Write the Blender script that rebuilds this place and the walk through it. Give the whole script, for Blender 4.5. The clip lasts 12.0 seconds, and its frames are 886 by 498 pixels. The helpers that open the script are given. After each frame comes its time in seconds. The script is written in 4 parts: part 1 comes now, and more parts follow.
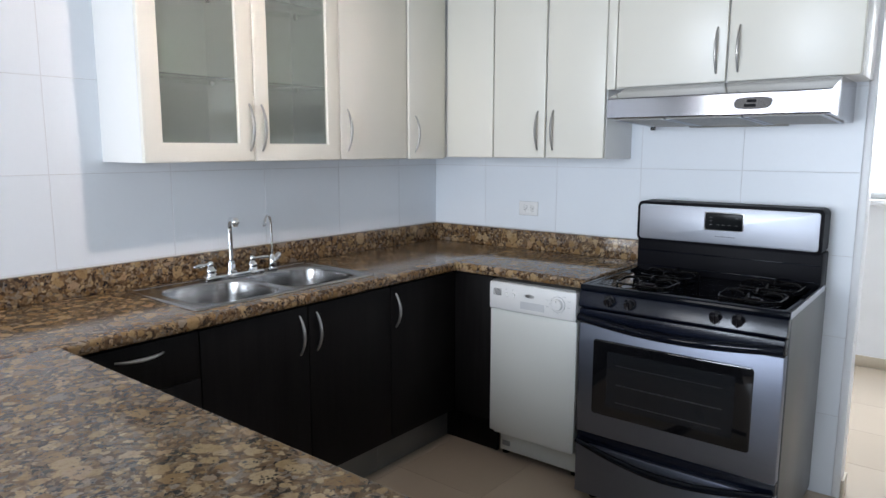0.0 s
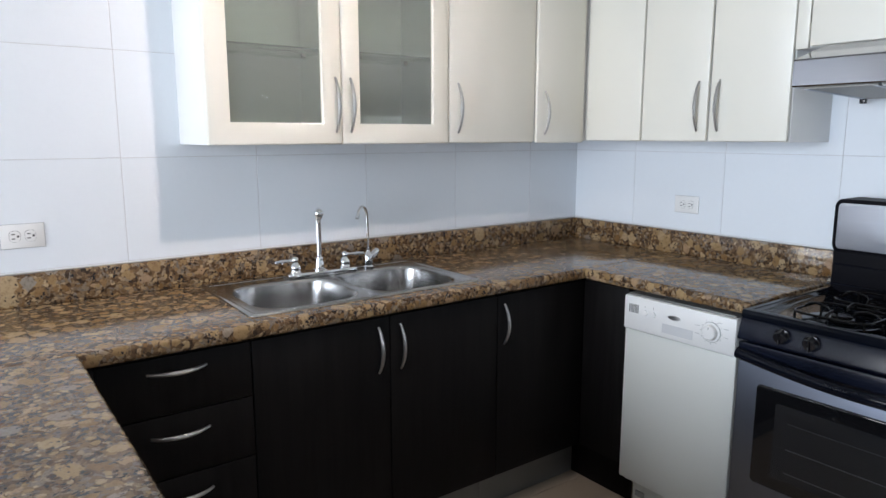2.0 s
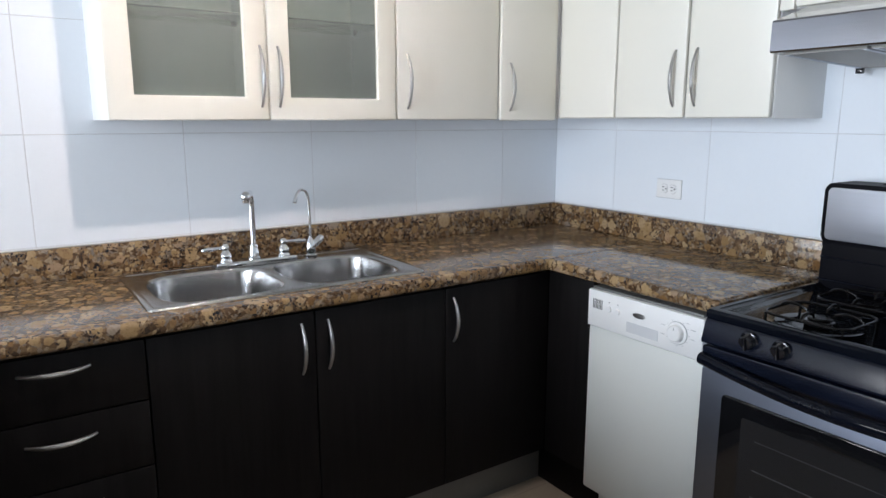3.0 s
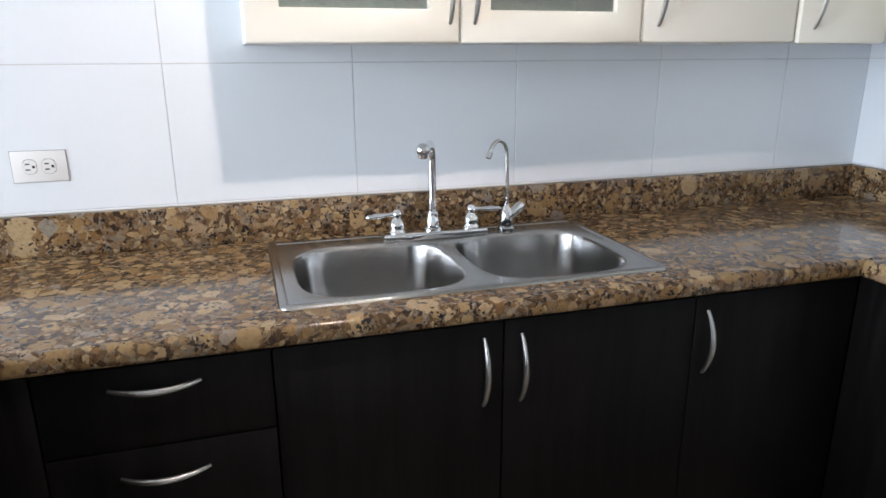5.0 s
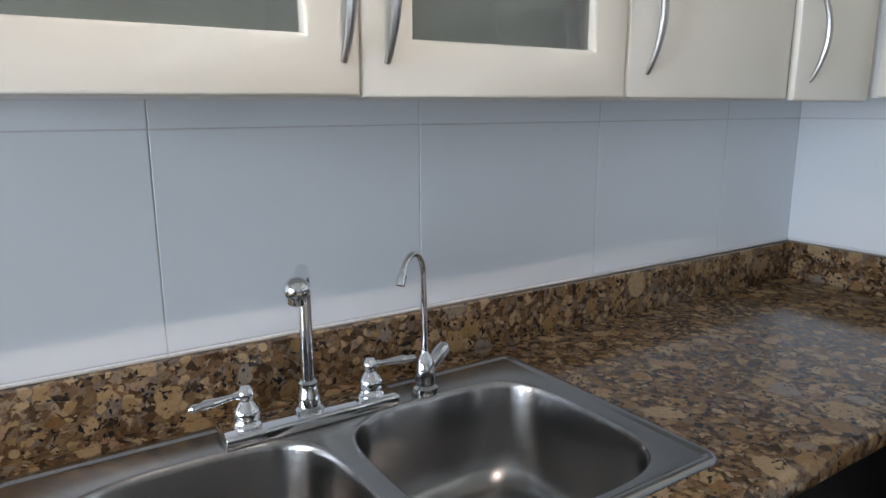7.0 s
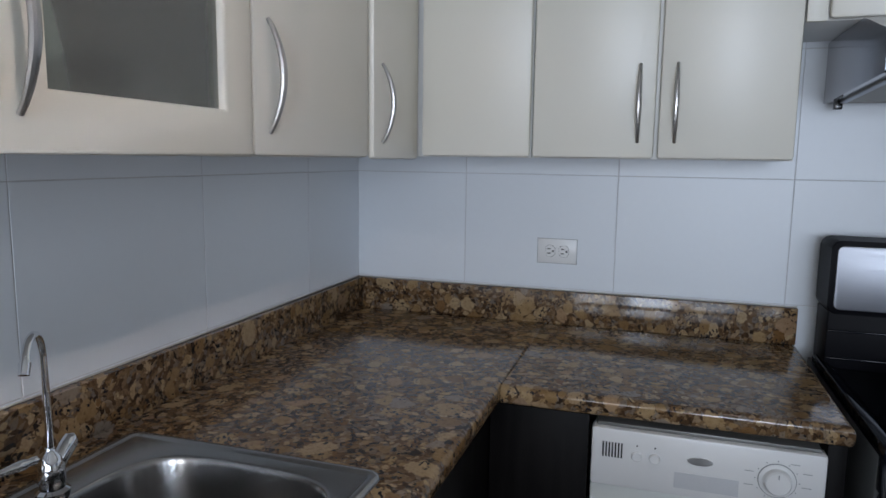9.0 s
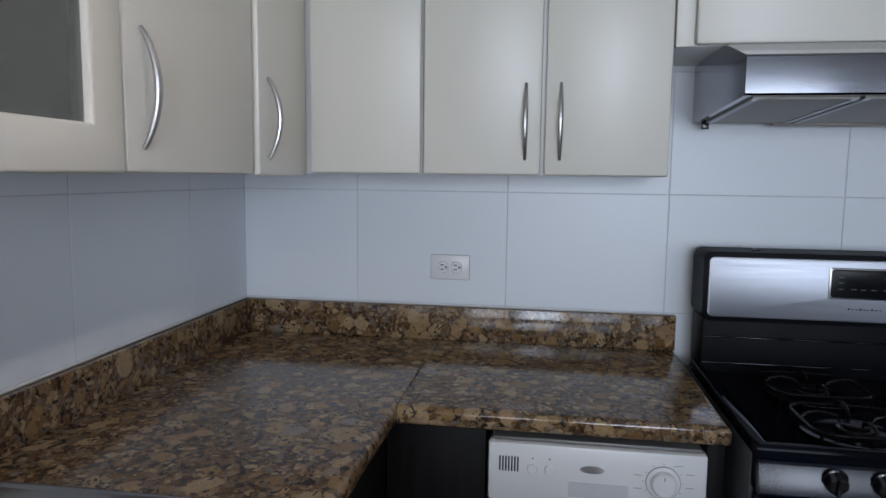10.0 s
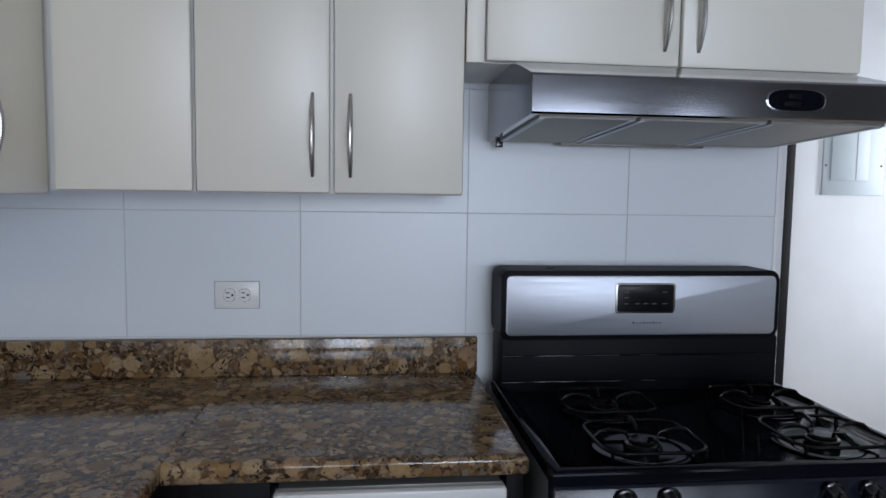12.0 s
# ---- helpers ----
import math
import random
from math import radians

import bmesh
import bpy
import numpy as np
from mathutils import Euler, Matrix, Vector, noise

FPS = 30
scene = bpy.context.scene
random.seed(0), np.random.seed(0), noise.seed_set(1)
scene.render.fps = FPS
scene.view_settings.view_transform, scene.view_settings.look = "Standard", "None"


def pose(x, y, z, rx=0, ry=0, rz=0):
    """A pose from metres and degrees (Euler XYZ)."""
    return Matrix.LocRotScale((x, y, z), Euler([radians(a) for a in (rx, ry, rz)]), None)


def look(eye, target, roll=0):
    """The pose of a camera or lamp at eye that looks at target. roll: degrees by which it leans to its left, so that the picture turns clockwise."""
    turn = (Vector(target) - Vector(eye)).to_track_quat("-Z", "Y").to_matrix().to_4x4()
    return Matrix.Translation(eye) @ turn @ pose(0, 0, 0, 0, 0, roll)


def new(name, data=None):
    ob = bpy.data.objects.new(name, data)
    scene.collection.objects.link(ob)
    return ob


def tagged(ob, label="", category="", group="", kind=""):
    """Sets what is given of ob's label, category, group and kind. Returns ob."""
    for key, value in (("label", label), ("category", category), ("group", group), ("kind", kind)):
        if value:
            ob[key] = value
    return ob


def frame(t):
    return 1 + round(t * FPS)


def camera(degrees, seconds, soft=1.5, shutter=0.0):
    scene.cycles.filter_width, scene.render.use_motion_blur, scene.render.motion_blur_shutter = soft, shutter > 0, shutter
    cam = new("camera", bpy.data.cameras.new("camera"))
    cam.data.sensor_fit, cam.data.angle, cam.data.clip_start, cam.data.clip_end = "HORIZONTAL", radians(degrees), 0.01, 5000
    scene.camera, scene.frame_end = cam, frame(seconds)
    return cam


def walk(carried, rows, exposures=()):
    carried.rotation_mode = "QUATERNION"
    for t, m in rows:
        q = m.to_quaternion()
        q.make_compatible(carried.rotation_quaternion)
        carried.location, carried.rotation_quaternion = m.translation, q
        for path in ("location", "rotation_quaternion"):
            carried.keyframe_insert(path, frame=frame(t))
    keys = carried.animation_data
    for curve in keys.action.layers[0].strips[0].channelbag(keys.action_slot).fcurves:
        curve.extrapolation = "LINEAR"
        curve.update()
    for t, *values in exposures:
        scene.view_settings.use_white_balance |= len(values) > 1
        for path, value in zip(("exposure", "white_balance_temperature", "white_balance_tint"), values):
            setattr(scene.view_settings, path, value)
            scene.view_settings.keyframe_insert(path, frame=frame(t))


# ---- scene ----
cam = camera(66.8, 12.0, soft=1.5)

# the walk: seconds, eye, target, lean
PATH = [
    (0, (-3.104, -2.533, 1.453), (-1.558, -1.299, 1.158), 0.1),
    (0.5, (-3.037, -2.482, 1.448), (-1.617, -1.108, 1.14), 0.0),
    (1, (-2.871, -2.457, 1.446), (-1.569, -0.969, 1.145), 0.0),
    (1.5, (-2.722, -2.429, 1.434), (-1.493, -0.881, 1.128), -0.0),
    (2, (-2.579, -2.363, 1.432), (-1.411, -0.774, 1.099), -0.0),
    (2.5, (-2.414, -2.342, 1.412), (-1.27, -0.741, 1.059), -0.0),
    (3, (-2.224, -2.339, 1.406), (-1.124, -0.712, 1.027), -0.0),
    (3.5, (-2.157, -2.279, 1.388), (-1.272, -0.537, 0.965), -0.3),
    (3.7, (-2.152, -2.235, 1.361), (-1.369, -0.448, 0.921), -0.4),
    (5.3, (-1.936, -1.629, 1.385), (-1.384, 0.208, 0.817), -0.2),
    (5.5, (-1.93, -1.545, 1.37), (-1.371, 0.294, 0.818), -0.2),
    (6, (-1.941, -1.333, 1.363), (-1.315, 0.497, 0.852), -0.1),
    (6.5, (-1.904, -1.171, 1.38), (-1.1, 0.589, 0.875), -0.2),
    (7, (-1.854, -1.038, 1.391), (-0.782, 0.6, 0.979), -0.1),
    (7.2, (-1.856, -1.01, 1.388), (-0.68, 0.557, 0.986), 0.0),
    (8.8, (-1.982, -0.928, 1.407), (-0.13, -0.229, 1.12), 0.8),
    (9, (-1.981, -0.931, 1.405), (-0.095, -0.32, 1.137), 0.8),
    (9.5, (-1.975, -0.932, 1.404), (-0.036, -0.501, 1.17), 0.8),
    (10, (-1.962, -0.928, 1.405), (0.003, -0.622, 1.19), 0.7),
    (10.5, (-1.952, -0.928, 1.402), (0.028, -0.73, 1.201), 0.8),
    (11, (-1.948, -0.924, 1.398), (0.04, -0.828, 1.204), 0.7),
    (11.5, (-1.891, -0.953, 1.408), (0.1, -0.966, 1.221), 0.8),
    (12, (-1.828, -0.991, 1.412), (0.153, -1.213, 1.25), 0.8),
]
walk(cam, [(t, look(eye, target, roll)) for t, eye, target, roll in PATH],
     exposures=[(0.0, -0.38, 6500, 11), (1.5, -0.25, 6500, 11), (3.7, -0.01, 6500, 11), (5.5, 0.06, 6590, 10), (6.5, -0.39, 6520, 10), (7.0, -0.54, 6480, 10), (9.0, -1.10, 6360, 12), (12.0, -1.11, 6340, 13)])

# ---------------------------------------------------------------- world and light
SUN_EL, SUN_AZ = radians(52), radians(150)
world = bpy.data.worlds.new("sky")
scene.world = world
world.use_nodes = True
wn = world.node_tree
sky = wn.nodes.new("ShaderNodeTexSky")
sky.sky_type, sky.sun_disc = "NISHITA", False
sky.sun_elevation, sky.sun_rotation = SUN_EL, SUN_AZ
wn.links.new(sky.outputs["Color"], wn.nodes["Background"].inputs["Color"])
wn.nodes["Background"].inputs["Strength"].default_value = 0.05


def area(name, place, target, w, h, watts, colour, spread=180):
    d = bpy.data.lights.new(name, "AREA")
    d.shape, d.size, d.size_y, d.energy, d.color = "RECTANGLE", w, h, watts, colour
    d.spread = radians(spread)
    ob = new(name, d)
    ob.matrix_world = look(place, target)
    return ob


DAY = (0.755, 0.86, 1.0)
WINDOWS_WEST = ((-0.95, -0.28), (-2.07, -1.26), (-3.2, -2.4), (-4.1, -3.75))
for y0, y1 in WINDOWS_WEST:
    near = y0 > -2.1
    area("window_fill", (-5.16, (y0 + y1) / 2, 1.48), (0, (y0 + y1) / 2, 1.2), y1 - y0, 1.36, (28 if y0 > -1 else 70 if near else 25) * (y1 - y0), (0.93, 0.96, 1.0) if y0 > -1 else DAY, 120 if near else 115)
# added soft fill for the sink wall, from an unseen south window
area("window_fill", (-2.6, -5.14, 1.5), (-2.6, 0, 1.3), 2.6, 1.7, 5.5, (0.93, 0.95, 1.0))
area("window_fill", (2.06, -1.95, 1.72), (0, -2.3, 0.9), 1.4, 1.15, 100, (0.86, 0.93, 1.0))
# added narrow lamp that brightens the breaker panel wall; its window is unseen
area("window_fill", (0.5, -5.14, 1.5), (1.25, -3.2, 1.35), 0.8, 1.5, 34, (0.86, 0.93, 1.0), 70)
lamp = bpy.data.lights.new("ceiling_lamp_light", "AREA")
lamp.shape, lamp.size, lamp.energy, lamp.color, lamp.spread = "DISK", 0.07, 9.4, (1.0, 0.845, 0.76), radians(112)
new("ceiling_lamp_light", lamp).matrix_world = look((-1.66, -1.32, 2.53), (-1.72, 0.0, 1.25))


# ---------------------------------------------------------------- materials
def mat(name, colour, rough=0.5, metal=0.0, vary=0.04, scale=6.0, bump=0.0, bump_scale=200.0, coat=0.0, stretch=(1, 1, 1), ior=1.5):
    """Principled surface: two scales of tone, gloss that varies, fine relief."""
    m = bpy.data.materials.new(name)
    m.use_nodes = True
    nt = m.node_tree
    n, li = nt.nodes, nt.links
    b = n["Principled BSDF"]
    b.inputs["Metallic"].default_value = metal
    b.inputs["IOR"].default_value = ior
    b.inputs["Coat Weight"].default_value = coat
    b.inputs["Coat Roughness"].default_value = 0.05
    tc = n.new("ShaderNodeTexCoord")
    mp = n.new("ShaderNodeMapping")
    mp.inputs["Scale"].default_value = stretch
    li.new(tc.outputs["Object"], mp.inputs["Vector"])
    big = n.new("ShaderNodeTexNoise")
    big.inputs["Scale"].default_value, big.inputs["Detail"].default_value = scale, 4
    fine = n.new("ShaderNodeTexNoise")
    fine.inputs["Scale"].default_value, fine.inputs["Detail"].default_value = bump_scale, 3
    for t in (big, fine):
        li.new(mp.outputs["Vector"], t.inputs["Vector"])
    add = n.new("ShaderNodeMix")
    add.data_type = "FLOAT"
    add.inputs[0].default_value = 0.3
    li.new(big.outputs["Fac"], add.inputs[2])
    li.new(fine.outputs["Fac"], add.inputs[3])
    ramp = n.new("ShaderNodeValToRGB")
    lo = [max(0, c * (1 - vary * 2.2)) for c in colour]
    hi = [min(1, c * (1 + vary * 1.6)) for c in colour]
    ramp.color_ramp.elements[0].position, ramp.color_ramp.elements[1].position = 0.25, 0.75
    ramp.color_ramp.elements[0].color, ramp.color_ramp.elements[1].color = (*lo, 1), (*hi, 1)
    li.new(add.outputs[0], ramp.inputs["Fac"])
    li.new(ramp.outputs["Color"], b.inputs["Base Color"])
    rr = n.new("ShaderNodeMapRange")
    rr.inputs["To Min"].default_value, rr.inputs["To Max"].default_value = rough * 0.8, min(1, rough * 1.25)
    li.new(big.outputs["Fac"], rr.inputs["Value"])
    li.new(rr.outputs["Result"], b.inputs["Roughness"])
    if bump:
        bp = n.new("ShaderNodeBump")
        bp.inputs["Strength"].default_value, bp.inputs["Distance"].default_value = bump, 0.001
        li.new(fine.outputs["Fac"], bp.inputs["Height"])
        li.new(bp.outputs["Normal"], b.inputs["Normal"])
    return m


def granite():
    """Polished tan granite: large feldspar blots, a grey and brown matrix, black mica flecks."""
    m = bpy.data.materials.new("granite")
    m.use_nodes = True
    nt = m.node_tree
    n, li = nt.nodes, nt.links
    b = n["Principled BSDF"]
    tc = n.new("ShaderNodeTexCoord")

    def tex(kind, scale, vec, **kw):
        t = n.new(kind)
        t.inputs["Scale"].default_value = scale
        for k, v in kw.items():
            t.inputs[k].default_value = v
        li.new(vec, t.inputs["Vector"])
        return t

    def ramp(src, stops):
        r = n.new("ShaderNodeValToRGB")
        e = r.color_ramp.elements
        while len(e) < len(stops):
            e.new(0.5)
        for el, (p, c) in zip(e, stops):
            el.position, el.color = p, (*c, 1)
        li.new(src, r.inputs["Fac"])
        return r.outputs["Color"]

    def mix(fac, a, c):
        x = n.new("ShaderNodeMix")
        x.data_type = "RGBA"
        li.new(fac, x.inputs[0])
        li.new(a, x.inputs[6])
        li.new(c, x.inputs[7])
        return x.outputs[2]

    def warped(vec, scale, amount, detail):
        t = tex("ShaderNodeTexNoise", scale, vec, Detail=detail)
        m2 = n.new("ShaderNodeVectorMath")
        m2.operation = "MULTIPLY_ADD"
        m2.inputs[1].default_value = (amount,) * 3
        li.new(t.outputs["Color"], m2.inputs[0])
        li.new(vec, m2.inputs[2])
        return m2.outputs[0]

    def channel(colour, index):
        sp = n.new("ShaderNodeSeparateColor")
        li.new(colour, sp.inputs[0])
        return sp.outputs[index]

    obj = tc.outputs["Object"]
    vec = warped(warped(warped(obj, 11, 0.040, 2), 60, 0.014, 4), 230, 0.005, 3)
    soft = tex("ShaderNodeTexNoise", 95, obj, Detail=8, Roughness=0.8)
    clump = tex("ShaderNodeTexNoise", 26, obj, Detail=4, Roughness=0.6)

    def times(a, c, share):
        x = n.new("ShaderNodeMix")
        x.data_type, x.blend_type = "RGBA", "MULTIPLY"
        x.inputs[0].default_value = share
        li.new(a, x.inputs[6])
        li.new(c, x.inputs[7])
        return x.outputs[2]

    tans = [(0.0, (0.165, 0.088, 0.034)), (0.2, (0.240, 0.150, 0.068)), (0.5, (0.335, 0.232, 0.122)), (0.75, (0.370, 0.272, 0.162)), (0.9, (0.310, 0.200, 0.115)), (1.0, (0.225, 0.195, 0.165))]
    worn = ramp(soft.outputs["Fac"], [(0.36, (0.45, 0.36, 0.28)), (0.46, (0.84, 0.80, 0.76)), (0.60, (1.0, 1.0, 1.0))])

    def blots(scale, least, most, ragged):
        """Round-cornered crystals, no two of one size, with gaps between: their colour, and where they are."""
        v = tex("ShaderNodeTexVoronoi", scale, vec)
        size = n.new("ShaderNodeMapRange")
        size.inputs["To Min"].default_value, size.inputs["To Max"].default_value = least, most
        li.new(channel(v.outputs["Color"], 0), size.inputs["Value"])
        gap = n.new("ShaderNodeMath")
        gap.operation = "SUBTRACT"
        li.new(size.outputs["Result"], gap.inputs[0])
        li.new(v.outputs["Distance"], gap.inputs[1])
        wob = n.new("ShaderNodeMath")
        wob.operation = "MULTIPLY_ADD"
        wob.inputs[1].default_value = ragged
        li.new(soft.outputs["Fac"], wob.inputs[0])
        li.new(gap.outputs[0], wob.inputs[2])
        inside = n.new("ShaderNodeMapRange")
        inside.inputs["From Min"].default_value, inside.inputs["From Max"].default_value = ragged * 0.5, ragged * 0.5 + 0.035
        li.new(wob.outputs[0], inside.inputs["Value"])
        return times(ramp(channel(v.outputs["Color"], 1), tans), worn, 0.75), inside.outputs["Result"]

    # the matrix: small grains of brown, grey, tan and black
    speck = tex("ShaderNodeTexVoronoi", 95, vec)
    fine = tex("ShaderNodeTexVoronoi", 300, vec)
    base = ramp(channel(speck.outputs["Color"], 0), [(0.0, (0.026, 0.018, 0.013)), (0.12, (0.070, 0.040, 0.021)), (0.40, (0.132, 0.078, 0.038)), (0.66, (0.200, 0.130, 0.068)), (0.85, (0.150, 0.124, 0.100)), (1.0, (0.300, 0.215, 0.130))])
    base = times(base, ramp(channel(fine.outputs["Color"], 0), [(0.0, (0.40, 0.34, 0.30)), (0.3, (0.88, 0.84, 0.81)), (1.0, (1.0, 1.0, 1.0))]), 0.7)
    for scale, least, most, ragged in ((54, 0.05, 0.50, 0.5), (27, 0.05, 0.60, 0.55), (16, -0.30, 0.52, 0.35)):
        colour, inside = blots(scale, least, most, ragged)
        base = mix(inside, base, colour)
    # clumps of small black mica flecks
    fleck = tex("ShaderNodeTexVoronoi", 190, vec)
    both = n.new("ShaderNodeMath")
    both.operation = "MULTIPLY_ADD"
    both.inputs[1].default_value = 1.5
    li.new(clump.outputs["Fac"], both.inputs[0])
    li.new(channel(fleck.outputs["Color"], 0), both.inputs[2])
    high = n.new("ShaderNodeMapRange")
    high.inputs["From Min"].default_value, high.inputs["From Max"].default_value = 1.69, 1.76
    li.new(both.outputs[0], high.inputs["Value"])
    dark_fac = high.outputs["Result"]
    black = n.new("ShaderNodeRGB")
    black.outputs[0].default_value = (0.016, 0.015, 0.017, 1)
    li.new(mix(dark_fac, base, black.outputs[0]), b.inputs["Base Color"])
    b.inputs["Roughness"].default_value = 0.12
    b.inputs["IOR"].default_value = 1.40
    return m


def brushed(name, colour, rough, aniso=0.0, streak=(1, 1, 60), relief=0.012):
    m = mat(name, colour, rough, 1.0, 0.03, 3.0, relief, 90.0, stretch=streak)
    m.node_tree.nodes["Principled BSDF"].inputs["Anisotropic"].default_value = aniso
    return m


def tile_mat(name, colour, rough, vary):
    """Glazed tile; each piece differs a little in tone."""
    m = mat(name, colour, rough, 0, 0.012, 2.5, 0.04, 60, coat=0.0)
    n, li = m.node_tree.nodes, m.node_tree.links
    b = n["Principled BSDF"]
    info = n.new("ShaderNodeObjectInfo")
    mr = n.new("ShaderNodeMapRange")
    mr.inputs["To Min"].default_value, mr.inputs["To Max"].default_value = 1 - vary, 1 + vary
    li.new(info.outputs["Random"], mr.inputs["Value"])
    src = b.inputs["Base Color"].links[0].from_socket
    vm = n.new("ShaderNodeVectorMath")
    vm.operation = "SCALE"
    li.new(src, vm.inputs[0])
    li.new(mr.outputs["Result"], vm.inputs["Scale"])
    li.new(vm.outputs[0], b.inputs["Base Color"])
    return m


def pane_mat(name, tint, mirror=0.10, room_sheen=0.0):
    """Thin glass: see-through, tinted, with a mirror's share that grows to the edge."""
    m = bpy.data.materials.new(name)
    m.use_nodes = True
    n, li = m.node_tree.nodes, m.node_tree.links
    n.remove(n["Principled BSDF"])
    tr = n.new("ShaderNodeBsdfTransparent")
    tr.inputs["Color"].default_value = (*tint, 1)
    gl = n.new("ShaderNodeBsdfGlossy")
    gl.inputs["Roughness"].default_value = 0.03
    fr = n.new("ShaderNodeFresnel")
    fr.inputs["IOR"].default_value = 1.5 + mirror if not room_sheen else 1.45
    mx = n.new("ShaderNodeMixShader")
    li.new(fr.outputs[0], mx.inputs[0])
    # pale diffuse share stands in for the bright room reflected in the pane
    if room_sheen:
        df = n.new("ShaderNodeBsdfDiffuse")
        df.inputs["Color"].default_value = (0.56, 0.60, 0.575, 1)
        m2 = n.new("ShaderNodeMixShader")
        m2.inputs[0].default_value = room_sheen
        li.new(tr.outputs[0], m2.inputs[1])
        li.new(df.outputs[0], m2.inputs[2])
        li.new(m2.outputs[0], mx.inputs[1])
    else:
        li.new(tr.outputs[0], mx.inputs[1])
    li.new(gl.outputs[0], mx.inputs[2])
    li.new(mx.outputs[0], n["Material Output"].inputs["Surface"])
    return m


GRANITE = granite()
TILE = tile_mat("white_wall_tile", (0.745, 0.784, 0.824), 0.34, 0.012)
GROUT = mat("wall_grout", (0.62, 0.625, 0.64), 0.85, vary=0.06, scale=30)
# for walls out of view: dark, to dim room bounce and steel reflections
DIMWALL = mat("low_bounce_grey", (0.30, 0.29, 0.28), 0.7, vary=0.03, bump=0.1)
PLASTER = mat("white_plaster", (0.80, 0.81, 0.82), 0.6, vary=0.02, bump=0.1)
FLOOR_TILE = tile_mat("beige_floor_tile", (0.44, 0.36, 0.28), 0.16, 0.03)
FLOOR_GROUT = mat("floor_grout", (0.25, 0.21, 0.17), 0.9, vary=0.1, scale=30)
CREAM = mat("cream_foil", (0.80, 0.775, 0.692), 0.33, vary=0.012, scale=2, bump=0.05, bump_scale=500)
CARCASS = mat("white_board", (0.80, 0.80, 0.78), 0.4, vary=0.012)
INNER = mat("grey_white_board", (0.62, 0.64, 0.60), 0.5, vary=0.02)
BLACKWOOD = mat("espresso_laminate", (0.0085, 0.0075, 0.0075), 0.45, vary=0.25, scale=4, bump=0.15, bump_scale=60, stretch=(14, 14, 1))
BLACKWOOD.node_tree.nodes["Principled BSDF"].inputs["Specular IOR Level"].default_value = 0.10
PLINTH = mat("grey_plinth", (0.20, 0.20, 0.19), 0.35, 0.4, vary=0.06)
CHROME = mat("chrome", (0.80, 0.81, 0.83), 0.05, 1.0, 0.02)
SATIN = mat("satin_nickel", (0.50, 0.49, 0.48), 0.34, 1.0, 0.04, 20)
SINKSTEEL = brushed("sink_steel", (0.39, 0.385, 0.38), 0.22, 0.75, (50, 50, 2))
SINKSTEEL.node_tree.nodes["Principled BSDF"].inputs["Anisotropic Rotation"].default_value = 0.25
STEEL = brushed("range_steel", (0.235, 0.255, 0.315), 0.44, 0.4, (60, 2, 60))
PANELSTEEL = brushed("panel_steel", (0.52, 0.545, 0.60), 0.5, 0.3, (60, 2, 60))
HOODSTEEL = brushed("hood_steel", (0.31, 0.315, 0.345), 0.13, 0.2, (60, 2, 60), 0.0)
MESHMETAL = mat("filter_mesh", (0.30, 0.29, 0.27), 0.45, 1.0, 0.1, 20, 0.9, 900)
ENAMEL = mat("black_enamel", (0.004, 0.005, 0.009), 0.07, 0, 0.2, 5, ior=1.28)
SATINBLACK = mat("satin_black_enamel", (0.005, 0.007, 0.015), 0.22, 0, 0.2, 5, ior=1.42)
PAN = mat("pan_enamel", (0.004, 0.005, 0.008), 0.08, 0, 0.2, 5, ior=1.17)
MATTEBLACK = mat("matte_black_enamel", (0.004, 0.004, 0.006), 0.5, 0, 0.2, 5, ior=1.2)
BLACKPLASTIC = mat("black_plastic", (0.008, 0.008, 0.010), 0.14, 0, 0.2)
IRON = mat("grate_iron", (0.005, 0.0045, 0.0045), 0.22, 0.0, 0.3, 40, 0.3, 300, ior=1.25)
RACKGREY = mat("rack_grey", (0.06, 0.06, 0.062), 0.4)
OVENGLASS = mat("oven_glass", (0.006, 0.006, 0.007), 0.07, 0, 0.1, coat=0.2)
OVENINNER = mat("oven_inner_glass", (0.012, 0.013, 0.015), 0.10, 0, 0.1)
SIDEGREY = mat("range_side", (0.092, 0.098, 0.100), 0.36, 0.1, 0.05, 3)
WHITEMETAL = mat("white_appliance_enamel", (0.72, 0.735, 0.70), 0.30, 0, 0.01, 2)
PALEGREY = mat("pale_grey", (0.60, 0.61, 0.62), 0.4)
DISPLAY = mat("display_plastic", (0.010, 0.011, 0.012), 0.35, ior=1.3)
WHITEPLASTIC = mat("white_plastic", (0.78, 0.78, 0.77), 0.32, 0, 0.01)
GREYPLASTIC = mat("grey_plastic", (0.30, 0.31, 0.31), 0.4)
DARKSLOT = mat("dark_slot", (0.02, 0.02, 0.02), 0.6)
PANELGREY = mat("panel_grey_paint", (0.42, 0.47, 0.49), 0.45, vary=0.02)
BASEBOARD = mat("beige_baseboard_tile", (0.50, 0.43, 0.33), 0.3, vary=0.05)
DOORGLASS = pane_mat("cabinet_glass", (0.84, 0.91, 0.88), room_sheen=0.24)
SHELFGLASS = pane_mat("shelf_glass", (0.80, 0.87, 0.84))
CLEAR = pane_mat("window_glass", (0.97, 0.98, 0.98))
EDGEGLASS = mat("glass_edge", (0.03, 0.06, 0.05), 0.15)
CAULK = mat("caulk", (0.55, 0.53, 0.50), 0.5, vary=0.05)
FRAME = mat("white_window_frame", (0.75, 0.76, 0.77), 0.35, vary=0.01)
BULB = bpy.data.materials.new("lamp_glow")
BULB.use_nodes = True
